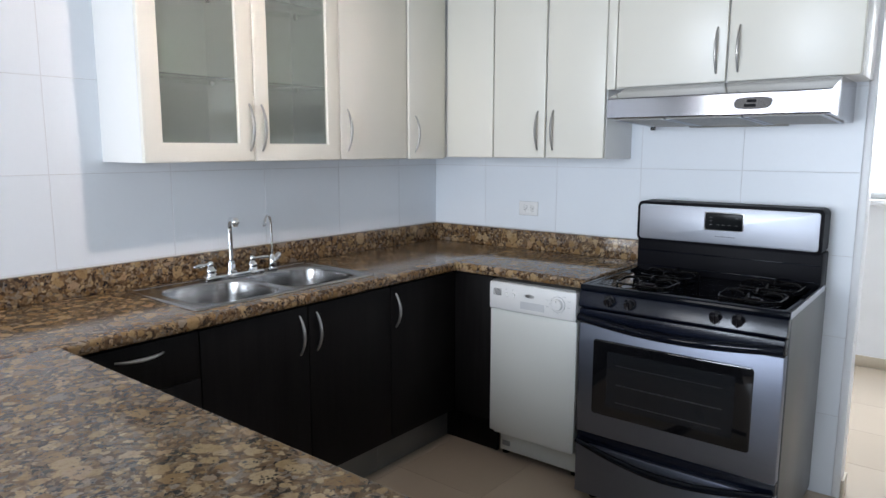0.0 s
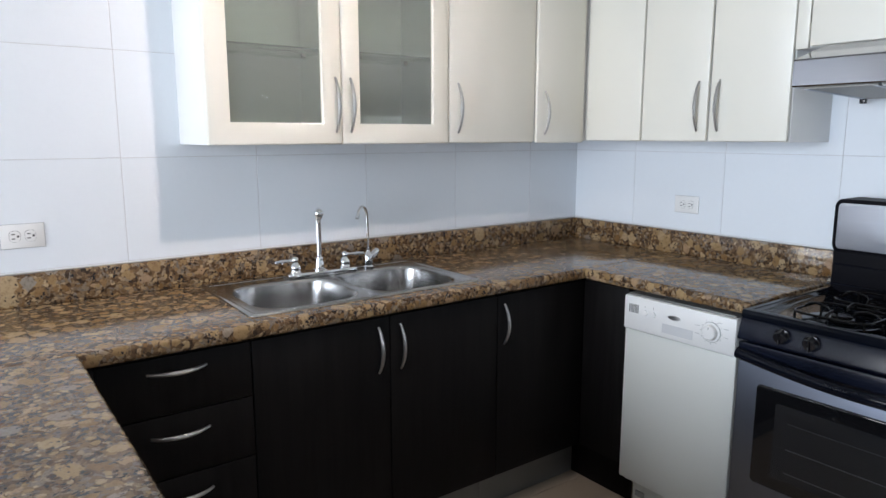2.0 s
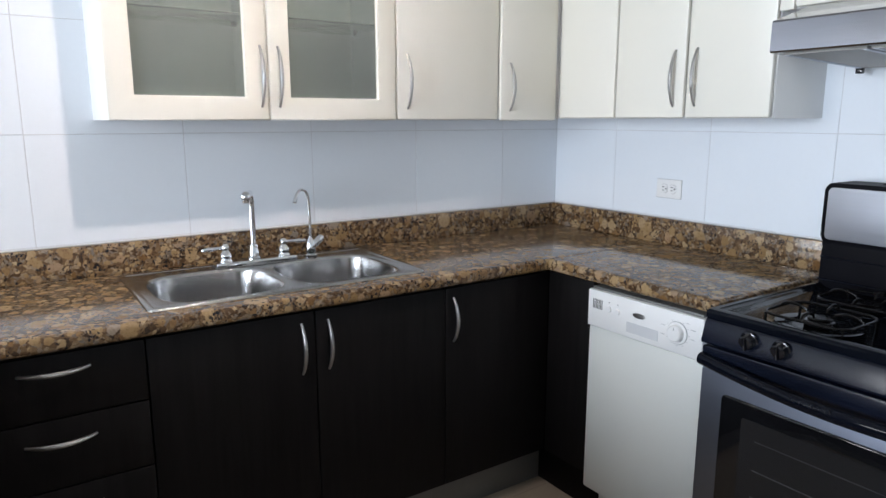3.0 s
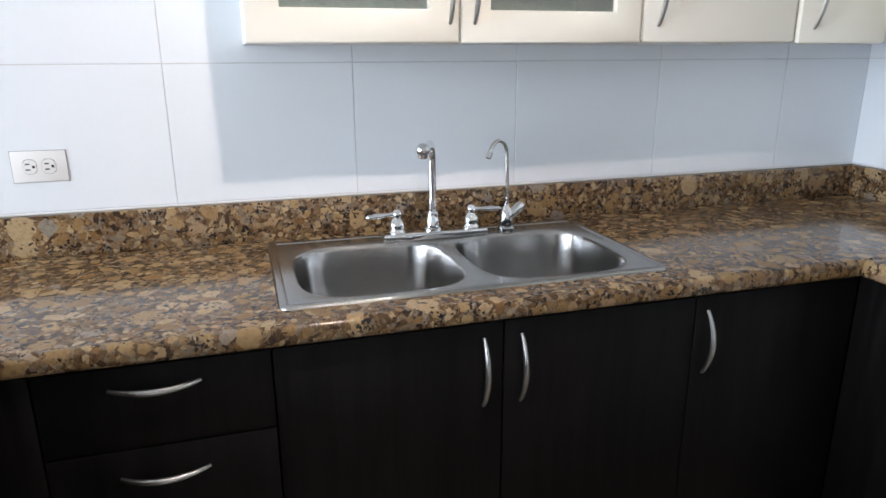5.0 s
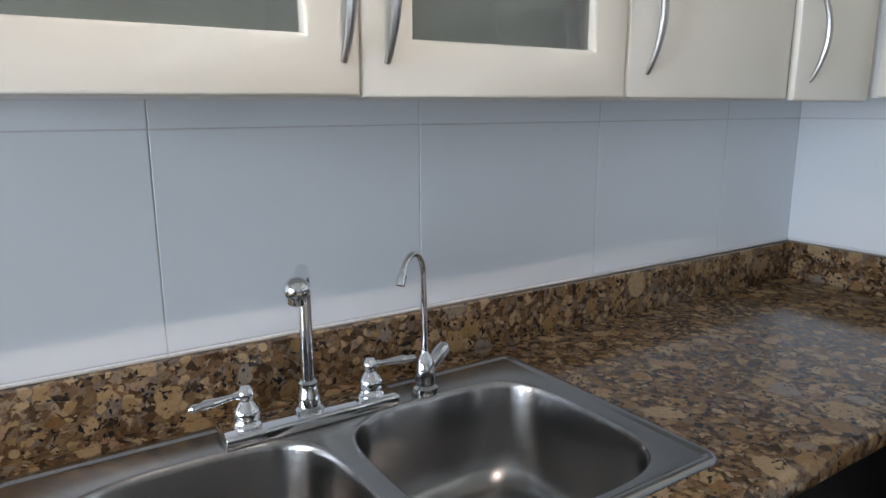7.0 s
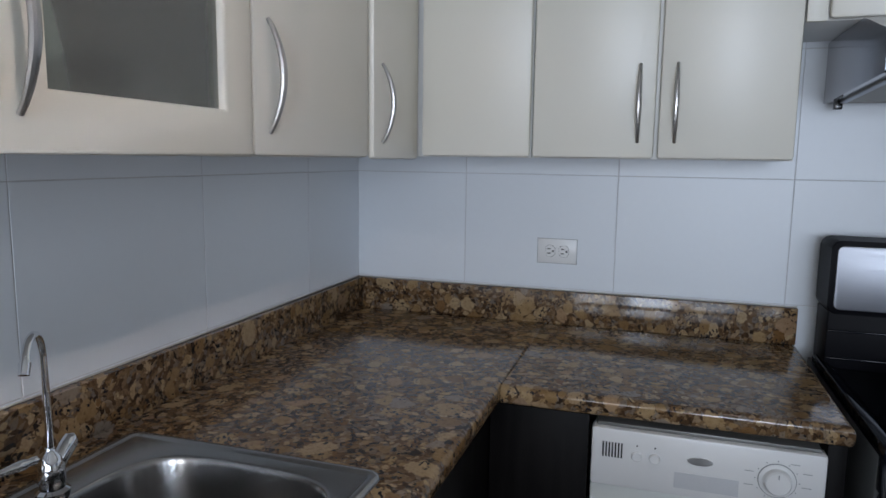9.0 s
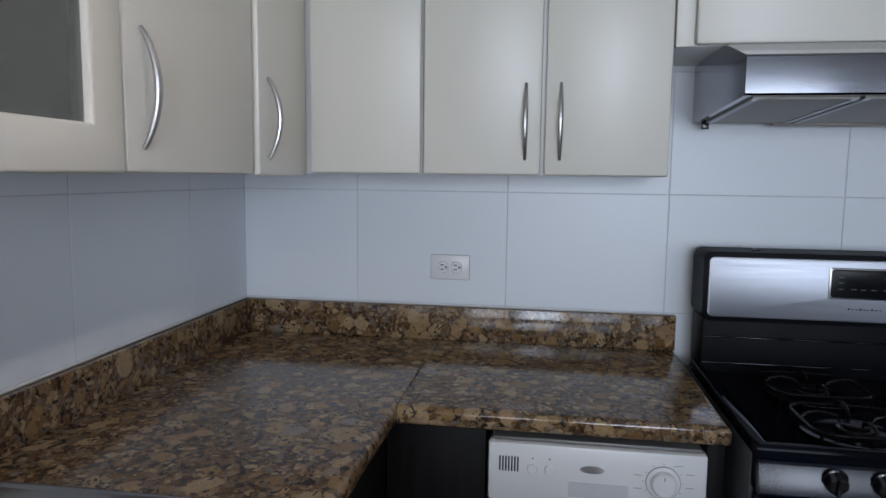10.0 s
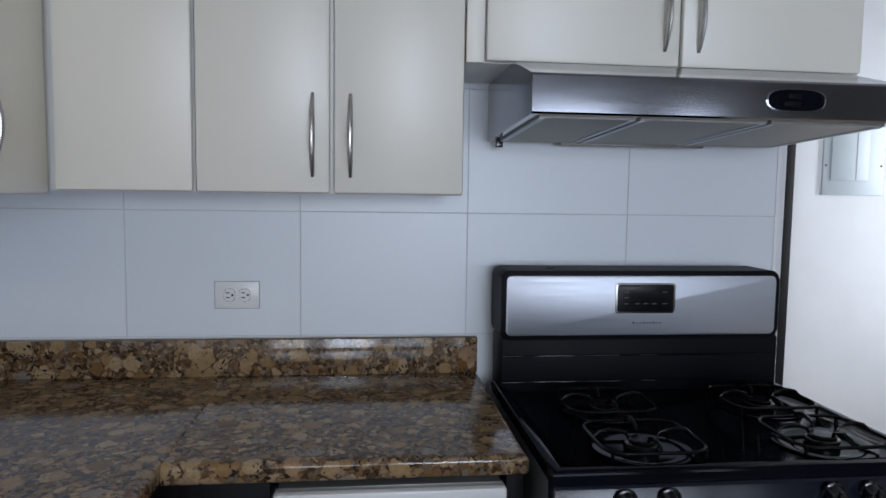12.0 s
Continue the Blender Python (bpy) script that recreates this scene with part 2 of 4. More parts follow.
BULB.node_tree.nodes["Principled BSDF"].inputs["Emission Color"].default_value = (1.0, 0.88, 0.8, 1)
BULB.node_tree.nodes["Principled BSDF"].inputs["Emission Strength"].default_value = 8


# ---------------------------------------------------------------- building helpers
def thing(name, place, label, category, group=""):
    ob = new(name)
    ob.empty_display_size = 0.1
    ob.location = place
    return tagged(ob, label, category, group)


def root_place(ob):
    while ob.parent:
        ob = ob.parent
    return Vector(ob.location)


def part(name, bm, material, parent=None, label="", smooth=35):
    """One mesh object; bm is in world places."""
    if parent is not None:
        bm.transform(Matrix.Translation(-root_place(parent)))
    bmesh.ops.recalc_face_normals(bm, faces=bm.faces)
    me = bpy.data.meshes.new(name)
    if smooth:
        for f in bm.faces:
            f.smooth = True
        for e in bm.edges:
            if len(e.link_faces) == 2 and e.calc_face_angle(0) > radians(smooth):
                e.smooth = False
    bm.to_mesh(me)
    bm.free()
    me.materials.append(material)
    ob = new(name, me)
    ob.parent = parent
    if label:
        tagged(ob, label)
    return ob


def structure(name, bm, material, label, smooth=35):
    ob = part(name, bm, material, None, "", smooth)
    return tagged(ob, label, kind="structure")


def box(lo, hi, bevel=0.0, seg=2, bm=None):
    """A block between two corners, its edges rounded by bevel."""
    own = bmesh.new()
    lo, hi = [min(a, b) for a, b in zip(lo, hi)], [max(a, b) for a, b in zip(lo, hi)]
    v = bmesh.ops.create_cube(own, size=1)["verts"]
    for p in v:
        p.co = Vector([l + (c + 0.5) * (h - l) for c, l, h in zip(p.co, lo, hi)])
    if bevel:
        bmesh.ops.bevel(own, geom=own.edges[:], offset=min(bevel, 0.45 * min(h - l for l, h in zip(lo, hi))), segments=seg, affect="EDGES", profile=0.5)
    return merge(bm, own)


def merge(bm, own):
    if bm is None:
        return own
    me = bpy.data.meshes.new("join")
    own.to_mesh(me)
    own.free()
    bm.from_mesh(me)
    bpy.data.meshes.remove(me)
    return bm


def lathe(profile, m, n=24, bm=None):
    """A turned body: (radius, height) pairs about z, placed by the pose m; closed at both ends."""
    own = bmesh.new()
    rings = []
    for r, z in profile:
        rings.append([own.verts.new(m @ Vector((max(r, 1e-4) * math.cos(a), max(r, 1e-4) * math.sin(a), z))) for a in [2 * math.pi * i / n for i in range(n)]])
    for a, b in zip(rings, rings[1:]):
        for i in range(n):
            own.faces.new((a[i], a[(i + 1) % n], b[(i + 1) % n], b[i]))
    own.faces.new(rings[0])
    own.faces.new(rings[-1])
    return merge(bm, own)


def tube(points, radii, n=12, bm=None, flat=1.0, closed=False):
    """A rod along points; radii one number or one a point; flat squashes it across its side way."""
    own = bmesh.new()
    pts = [Vector(p) for p in points]
    if not hasattr(radii, "__len__"):
        radii = [radii] * len(pts)
    rings = []
    up = None
    for i, p in enumerate(pts):
        a = pts[i - 1] if (i or closed) else p
        b = pts[(i + 1) % len(pts)] if (i + 1 < len(pts) or closed) else p
        d = (b - a).normalized()
        if up is None:
            up = Vector((0, 0, 1)) if abs(d.z) < 0.9 else Vector((1, 0, 0))
        side = d.cross(up).normalized()
        up = side.cross(d).normalized()
        rings.append([own.verts.new(p + radii[i] * (math.cos(t) * side * flat + math.sin(t) * up)) for t in [2 * math.pi * k / n for k in range(n)]])
    pairs = list(zip(rings, rings[1:])) + ([(rings[-1], rings[0])] if closed else [])
    for a, b in pairs:
        for i in range(n):
            own.faces.new((a[i], a[(i + 1) % n], b[(i + 1) % n], b[i]))
    if not closed:
        own.faces.new(rings[0])
        own.faces.new(rings[-1])
    return merge(bm, own)


def prism(outline, axis, lo, hi, bevel=0.0, bm=None, seg=2):
    """An outline (pairs in the two other axes, in order) drawn out along axis from lo to hi."""
    own = bmesh.new()
    k = "xyz".index(axis)

    def at(p, v):
        q = list(p)
        q.insert(k, v)
        return Vector(q)
    a = [own.verts.new(at(p, lo)) for p in outline]
    b = [own.verts.new(at(p, hi)) for p in outline]
    n = len(outline)
    own.faces.new(a)
    own.faces.new(b[::-1])
    for i in range(n):
        own.faces.new((a[i], b[i], b[(i + 1) % n], a[(i + 1) % n]))
    if bevel:
        bmesh.ops.bevel(own, geom=own.edges[:], offset=bevel, segments=seg, affect="EDGES", profile=0.5)
    return merge(bm, own)


def rounded(w, h, r, n=8):
    """A rectangle about the origin with round corners."""
    pts = []
    for cx, cy, a0 in ((w / 2 - r, h / 2 - r, 0), (-w / 2 + r, h / 2 - r, 90), (-w / 2 + r, -h / 2 + r, 180), (w / 2 - r, -h / 2 + r, 270)):
        for i in range(n + 1):
            a = radians(a0 + 90 * i / n)
            pts.append((cx + r * math.cos(a), cy + r * math.sin(a)))
    return pts


def bow_handle(a, b, out, parent, bulge=0.028, r=0.0052, label="arched brushed nickel bar handle"):
    """A bowed bar from a to b on a door face, standing out along out."""
    a, b, out = Vector(a), Vector(b), Vector(out)
    pts, rad = [], []
    for i in range(17):
        s = i / 16
        pts.append(a.lerp(b, s) + out * (bulge * math.sin(math.pi * s) ** 0.8 + 0.001))
        rad.append(r * (0.72 + 0.5 * math.sin(math.pi * s)))
    bm = tube(pts, rad, 10)
    return part("handle", bm, SATIN, parent, label)


def slab_with_hole(lo, hi, axis, hole):
    """A wall block whose thickness runs along axis ('x' or 'y'), with one opening (u0, u1, z0, z1)."""
    bm = bmesh.new()
    k = 0 if axis == "x" else 1
    u = 1 - k
    u0, u1, z0, z1 = hole

    def blk(a0, a1, b0, b1):
        l, h = list(lo), list(hi)
        l[u], h[u], l[2], h[2] = a0, a1, b0, b1
        if a1 - a0 > 1e-4 and b1 - b0 > 1e-4:
            box(l, h, bm=bm)
    blk(lo[u], u0, lo[2], hi[2])
    blk(u1, hi[u], lo[2], hi[2])
    blk(u0, u1, lo[2], z0)
    blk(u0, u1, z1, hi[2])
    return bm


# ---------------------------------------------------------------- structure
CEIL = 2.55
floor = structure("floor", box((-5.4, -5.4, -0.12), (2.4, 0.2, -0.0016)), FLOOR_GROUT, "beige polished tile floor with thin dark joints")
structure("ceiling", box((-5.4, -5.4, CEIL), (2.4, 0.2, CEIL + 0.12)), mat("matt_ceiling_paint", (0.68, 0.68, 0.67), 0.8, vary=0.02, bump=0.1), "plain white plaster ceiling")
wall_north = structure("wall_north", box((-5.4, 0.0006, 0), (2.4, 0.18, CEIL)), GROUT, "white large-format tiled kitchen wall behind the sink")
wall_stove = structure("wall_east", box((0.0006, -2.16, 0), (0.10, 0.0006, CEIL)), GROUT, "white tiled kitchen wall behind the range")
structure("wall_end_trim", box((-0.002, -2.188, 0), (0.104, -2.16, CEIL), 0.003), FRAME, "white painted end face of the partition")
structure("door_frame", box((1.225, -3.036, 0), (1.2495, -2.97, 2.3), 0.003), mat("dark_bronze_metal", (0.008, 0.007, 0.007), 0.6, ior=1.2), "dark bronze door frame beside the breaker panel wall")
structure("baseboard_end", box((0.004, -2.2, 0), (0.104, -2.1885, 0.08), 0.002), BASEBOARD, "beige tile baseboard round the partition's end")
structure("wall_beyond", slab_with_hole((2.1, -5.4, 0), (2.28, 0.008, CEIL), "x", (-2.7, -1.2, 1.13, 2.3)), PLASTER, "white plaster wall of the bright room beyond")
structure("wall_panel_side", box((1.25, -5.2, 0), (1.37, -2.95, CEIL), 0.002), PLASTER, "white plaster wall that carries the breaker panel")
structure("baseboard", box((2.088, -5.2, 0), (2.1, 0.0, 0.075), 0.002), BASEBOARD, "beige tile baseboard under the far white wall")
structure("window_sill", box((2.06, -2.74, 1.09), (2.2, -1.16, 1.13), 0.004), FRAME, "white window sill")
# south and west walls stay unseen; their dark colour keeps bounced light low
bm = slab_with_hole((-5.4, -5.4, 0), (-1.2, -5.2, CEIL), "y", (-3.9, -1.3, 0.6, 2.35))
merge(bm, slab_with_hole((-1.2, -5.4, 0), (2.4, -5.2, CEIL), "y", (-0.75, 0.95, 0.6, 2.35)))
structure("wall_south", bm, DIMWALL, "unseen wall with wide windows, coloured dark to dim its bounce")
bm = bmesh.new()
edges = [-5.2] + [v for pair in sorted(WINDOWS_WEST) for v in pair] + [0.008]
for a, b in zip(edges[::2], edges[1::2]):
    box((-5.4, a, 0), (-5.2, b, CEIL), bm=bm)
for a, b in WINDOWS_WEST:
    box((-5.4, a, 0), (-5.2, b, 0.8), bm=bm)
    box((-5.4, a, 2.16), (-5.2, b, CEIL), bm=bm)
structure("wall_west", bm, DIMWALL, "unseen wall with four windows, coloured dark to dim its bounce")


def window(axis, at, u0, u1, z0, z1, parts=2):
    w = new("window")
    k = 0 if axis == "x" else 1
    w.location = (at, (u0 + u1) / 2, z0) if k == 0 else ((u0 + u1) / 2, at, z0)
    tagged(w, "white framed window full of daylight", kind="structure")

    def blk(a0, a1, b0, b1, t, bm=None):
        lo, hi = (at - t, a0, b0), (at + t, a1, b1)
        if k:
            lo, hi = (a0, at - t, b0), (a1, at + t, b1)
        return box(lo, hi, 0.003 if t > 0.01 else 0, bm=bm)
    bm = blk(u0, u0 + 0.05, z0, z1, 0.03)
    blk(u1 - 0.05, u1, z0, z1, 0.03, bm)
    blk(u0 + 0.05, u1 - 0.05, z0, z0 + 0.05, 0.03, bm)
    blk(u0 + 0.05, u1 - 0.05, z1 - 0.05, z1, 0.03, bm)
    for i in range(1, parts):
        c = u0 + (u1 - u0) * i / parts
        blk(c - 0.025, c + 0.025, z0 + 0.05, z1 - 0.05, 0.028, bm)
    part("window_frame", bm, FRAME, w)
    p = part("pane", blk(u0 + 0.05, u1 - 0.05, z0 + 0.05, z1 - 0.05, 0.003), CLEAR, w)
    p.visible_shadow = False


for a, b in WINDOWS_WEST:
    window("x", -5.3, a, b, 0.8, 2.16, 1)
# the two south windows are unseen, added to go with the fill lamps
window("y", -5.3, -3.9, -1.3, 0.6, 2.35, 3)
window("y", -5.3, -0.75, 0.95, 0.6, 2.35, 2)
window("x", 2.2, -2.7, -1.2, 1.13, 2.3, 1)
hz = bpy.data.materials.new("bright_haze")
hz.use_nodes = True
hz.node_tree.nodes["Principled BSDF"].inputs["Emission Color"].default_value = (0.93, 0.97, 1.0, 1)
hz.node_tree.nodes["Principled BSDF"].inputs["Emission Strength"].default_value = 1.6
structure("backdrop", box((6.0, -9, -0.4), (6.05, 6, 6)), hz, "plain bright hazy sky outside the window")
structure("ground", box((-400, -400, -0.6), (400, 400, -0.5)), mat("dry_ground", (0.2, 0.19, 0.16), 0.9, vary=0.2, scale=0.3), "pale dry ground outside")

lampo = thing("ceiling_lamp", (-1.66, -1.32, CEIL), "small round white recessed ceiling lamp, lit", "lamp")
part("trim_ring", lathe([(0.06, CEIL - 0.001), (0.085, CEIL - 0.001), (0.085, CEIL - 0.012), (0.07, CEIL - 0.016), (0.066, CEIL - 0.006), (0.06, CEIL - 0.006)], pose(-1.66, -1.32, 0), 32), WHITEPLASTIC, lampo)
part("lens", lathe([(0.06, CEIL - 0.004), (0.06, CEIL - 0.009), (0.02, CEIL - 0.012)], pose(-1.66, -1.32, 0), 32), BULB, lampo)

# ---------------------------------------------------------------- worktops
TOP, THICK = 0.92, 0.042


def bull(x0, y0, x1, y1, sides):
    """A stone slab whose named sides ('n', 's', 'e', 'w') are rounded over."""
    bm = box((x0, y0, TOP - THICK), (x1, y1, TOP))
    pick = []
    for e in bm.edges:
        c = (e.verts[0].co + e.verts[1].co) / 2
        d = e.verts[0].co - e.verts[1].co
        if abs(d.z) > 1e-6:
            continue
        for s, k, v in (("n", 1, y1), ("s", 1, y0), ("e", 0, x1), ("w", 0, x0)):
            if s in sides and abs(c[k] - v) < 1e-6:
                pick.append(e)
    bmesh.ops.bevel(bm, geom=pick, offset=0.0135, segments=4, affect="EDGES", profile=0.5)
    return bm


def counter_with_sink():
    """The run under the sink wall, with the opening that the sink drops into."""
    bm = bmesh.new()
    hx0, hx1, hy0, hy1 = -1.895, -1.10, -0.525, -0.10
    box((-3.05, hy1, TOP - THICK), (0, 0, TOP), bm=bm)
    box((-3.05, hy0, TOP - THICK), (hx0, hy1, TOP), bm=bm)
    box((hx1, hy0, TOP - THICK), (0, hy1, TOP), bm=bm)
    bm2 = bull(-3.05, -0.622, 0, hy0, "s")
    merge(bm, bm2)
    bmesh.ops.remove_doubles(bm, verts=bm.verts, dist=1e-5)
    return bm


top = thing("worktop", (-1.5, -0.3, TOP - THICK), "U-shaped polished tan and brown granite worktop on the dark base cabinets", "countertop")
part("sink_run", counter_with_sink(), GRANITE, top)
part("range_run", bull(-0.612, -1.298, 0, -0.6226, "ws"), GRANITE, top)
part("peninsula_run", bull(-3.05, -2.12, -2.368, -0.6226, "esw"), GRANITE, top)
part("backsplash", box((-3.05, -0.022, TOP + 0.0005), (0, -0.0005, TOP + 0.1), 0.002), GRANITE, top, "upright granite strip along the tiled wall")
part("backsplash", box((-0.021, -1.293, TOP + 0.0005), (-0.0005, -0.0225, TOP + 0.1), 0.002), GRANITE, top, "upright granite strip beside the range")
part("caulk", box((-3.05, -0.005, TOP + 0.1002), (0, -0.0005, TOP + 0.103), 0.001), CAULK, top)
part("caulk", box((-0.005, -1.293, TOP + 0.1002), (-0.0005, -0.0055, TOP + 0.103), 0.001), CAULK, top)


# ---------------------------------------------------------------- base cabinets
TOE = 0.165


def panel(a0, a1, z0, z1, face, axis, parent, name="door", material=None, gap=0.0015, thick=0.018, bevel=0.003, sign=-1, label=""):
    """A flat door or drawer front; face is where its front lies; axis is the way it looks along."""
    material = material or BLACKWOOD
    if axis == "y":
        bm = box((a0 + gap, face, z0 + gap), (a1 - gap, face - sign * thick, z1 - gap), bevel)
    else:
        bm = box((face, a0 + gap, z0 + gap), (face - sign * thick, a1 - gap, z1 - gap), bevel)
    return part(name, bm, material, parent, label)


BF = -0.592       # front of the doors under the sink wall
BX = -0.578       # front of the range-side fronts
PX = -2.398       # front of the peninsula's doors
dr = thing("drawer_cabinet", (-2.14, -0.3, 0), "dark espresso base cabinet of four drawers under the granite worktop", "cabinet", "base cabinets")
part("body", box((-2.336, BF + 0.02, TOE), (-1.943, -0.02, TOP - THICK - 0.001)), BLACKWOOD, dr)
part("filler_panel", box((PX - 0.018, BF, 0.172), (-2.338, BF + 0.018, 0.868), 0.001), BLACKWOOD, dr)
for z0, z1 in ((0.707, 0.868), (0.529, 0.707), (0.35, 0.529), (0.172, 0.35)):
    d = panel(-2.336, -1.942, z0, z1, BF, "y", dr, "drawer")
    zc = {0.707: 0.826, 0.529: 0.651, 0.35: 0.472}.get(z0, 0.29)
    bow_handle((-2.219, BF, zc), (-2.068, BF, zc), (0, -1, 0), d)
sc = thing("sink_cabinet", (-1.487, -0.3, 0), "dark espresso double-door base cabinet under the sink", "cabinet", "base cabinets")
part("body", box((-1.941, BF + 0.02, TOE), (-1.034, BF + 0.04, TOP - THICK - 0.001)), BLACKWOOD, sc)
part("side_panel", box((-1.941, BF + 0.041, TOE), (-1.925, -0.02, TOP - THICK - 0.001)), BLACKWOOD, sc)
part("side_panel", box((-1.05, BF + 0.041, TOE), (-1.034, -0.02, TOP - THICK - 0.001)), BLACKWOOD, sc)
for a0, a1, hx in ((-1.942, -1.487, -1.530), (-1.487, -1.033, -1.448)):
    d = panel(a0, a1, 0.172, 0.868, BF, "y", sc)
    bow_handle((hx, BF, 0.684), (hx, BF, 0.835), (0, -1, 0), d)
cc = thing("corner_base_cabinet", (-0.5, -0.3, 0), "dark espresso corner base cabinet between the sink and the dishwasher", "cabinet", "base cabinets")
part("body", box((-1.033, BF + 0.02, TOE), (-0.02, -0.02, TOP - THICK - 0.001)), BLACKWOOD, cc)
part("filler_panel", box((BX, -0.81, 0.172), (BX + 0.02, BF - 0.001, 0.868), 0.001), BLACKWOOD, cc)
d = panel(-1.033, BX - 0.002, 0.172, 0.868, BF, "y", cc)
bow_handle((-1.001, BF, 0.682), (-1.001, BF, 0.832), (0, -1, 0), d)
pc = thing("peninsula_cabinet", (-2.7, -1.2, 0), "dark espresso double-sided peninsula cabinet under the granite worktop", "cabinet", "base cabinets")
part("body", box((-2.98, -2.07, TOE), (PX - 0.02, -0.02, TOP - THICK - 0.001)), BLACKWOOD, pc)
part("end_panel", box((-2.99, -2.088, 0.0), (PX - 0.0, -2.0702, TOP - THICK - 0.001), 0.002), BLACKWOOD, pc)
for i, (a0, a1) in enumerate(((-1.045, -0.63), (-1.555, -1.045), (-2.068, -1.555))):
    d = panel(a0, a1, 0.172, 0.868, PX, "x", pc, sign=1)
    hy = a0 + 0.045 if i != 1 else a1 - 0.045
    bow_handle((PX, hy, 0.684), (PX, hy, 0.835), (1, 0, 0), d)
# the return's espresso colour stands in for deep shade in the corner
for name, lo, hi, par in (("plinth", (-2.336, -0.502, 0), (-1.943, -0.487, TOE - 0.001), dr), ("plinth", (-1.942, -0.502, 0), (-1.034, -0.487, TOE - 0.001), sc),
                          ("plinth", (-1.033, -0.502, 0), (-0.52, -0.487, TOE - 0.001), cc), ("shaded_plinth_return", (-0.52, -0.81, 0), (-0.505, -0.487, TOE - 0.001), cc),
                          ("plinth", (PX - 0.07, -2.069, 0), (PX - 0.055, -0.503, TOE - 0.001), pc)):
    part(name, box(lo, hi, 0.001), BLACKWOOD if "return" in name else PLINTH, par, "" if "return" in name else "brushed grey plinth strip")
ff = thing("filler_panel", (-0.4, -1.28, 0), "narrow dark espresso panel between the dishwasher and the range", "cabinet panel")
part("panel", box((BX, -1.296, 0.0), (-0.02, -1.262, TOP - THICK - 0.001), 0.001), BLACKWOOD, ff)


# ---------------------------------------------------------------- wall cabinets
UB, UT = 1.408, 2.42
NB = 1.402         # underside of the cabinets over the sink
UF = -0.308       # front of the doors over the sink
UX = -0.303       # front of the doors over the range side


def foil_door(a0, a1, z0, z1, face, axis, parent, label=""):
    """A cream door with well rounded edges."""
    return panel(a0, a1, z0, z1, face, axis, parent, "door", CREAM, 0.0022, 0.02, 0.0085, label=label)


def glass_door(a0, a1, z0, z1, parent):
    """A cream frame with round inner edges, and its pane."""
    u = 0.001
    # frame members, mitre-free: stiles full height, rails between
    door = None
    w = 0.0705
    outer = [(a0 + u, z0 + u), (a1 - u, z0 + u), (a1 - u, z1 - u), (a0 + u, z1 - u)]
    inner = [(a0 + w, z0 + w), (a1 - w, z0 + w), (a1 - w, z1 - w), (a0 + w, z1 - w)]
    bm = bmesh.new()
    y0, y1 = UF, UF + 0.02
    rows = []
    for ring, y in ((outer, y1), (outer, y0 + 0.006)):
        rows.append([bm.verts.new((x, y, z)) for x, z in ring])

    def shifted(ring, d):
        cx, cz = (a0 + a1) / 2, (z0 + z1) / 2
        return [(x + d * (1 if x < cx else -1), z + d * (1 if z < cz else -1)) for x, z in ring]
    for d, y in ((0.0018, y0 + 0.0018), (0.006, y0)):
        rows.append([bm.verts.new((x, y, z)) for x, z in shifted(outer, d)])
    for d, y in ((-0.005, y0), (-0.0015, y0 + 0.0015), (0, y0 + 0.005), (0, y1)):
        rows.append([bm.verts.new((x, y, z)) for x, z in shifted(inner, d)])
    rows.append(rows[0])
    for a, b in zip(rows, rows[1:]):
        for i in range(4):
            bm.faces.new((a[i], a[(i + 1) % 4], b[(i + 1) % 4], b[i]))
    door = part("door", bm, CREAM, parent, "cream door frame round a clear pane", smooth=50)
    part("pane", box((a0 + w - 0.004, y0 + 0.0142, z0 + w - 0.004), (a1 - w + 0.004, y0 + 0.018, z1 - w + 0.004)), DOORGLASS, door, "clear greenish glass pane")
    return door


def shell(x0, x1, y0, y1, z0, z1, parent, inside=INNER):
    """A hollow cabinet body that is open to the front (towards -y)."""
    t = 0.016
    part("side_panel", box((x0, y0, z0), (x0 + t, y1, z1), 0.0008), CARCASS, parent)
    part("side_panel", box((x1 - t, y0, z0), (x1, y1, z1), 0.0008), CARCASS, parent)
    part("bottom_panel", box((x0 + t, y0, z0), (x1 - t, y1, z0 + t)), CARCASS, parent)
    part("top_panel", box((x0 + t, y0, z1 - t), (x1 - t, y1, z1)), CARCASS, parent)
    part("back_panel", box((x0 + t, y1 - 0.006, z0 + t), (x1 - t, y1, z1 - t)), inside, parent)


CF = -0.318       # the corner door stands a little proud of its neighbours
gc = thing("glass_wall_cabinet", (-1.49, 0, NB), "cream wall cabinet with two glazed doors and glass shelves, empty", "cabinet", "wall cabinets")
shell(-1.938, -1.041, UF + 0.022, -0.001, NB + 0.001, UT, gc)
part("divider", box((-1.496, UF + 0.023, NB + 0.018), (-1.48, -0.008, UT - 0.017)), INNER, gc)
for i, (a0, a1, hx) in enumerate(((-1.9385, -1.488, -1.512), (-1.488, -1.041, -1.456))):
    d = glass_door(a0, a1, NB, UT, gc)
    bow_handle((hx, UF, 1.443), (hx, UF, 1.622), (0, -1, 0), d)
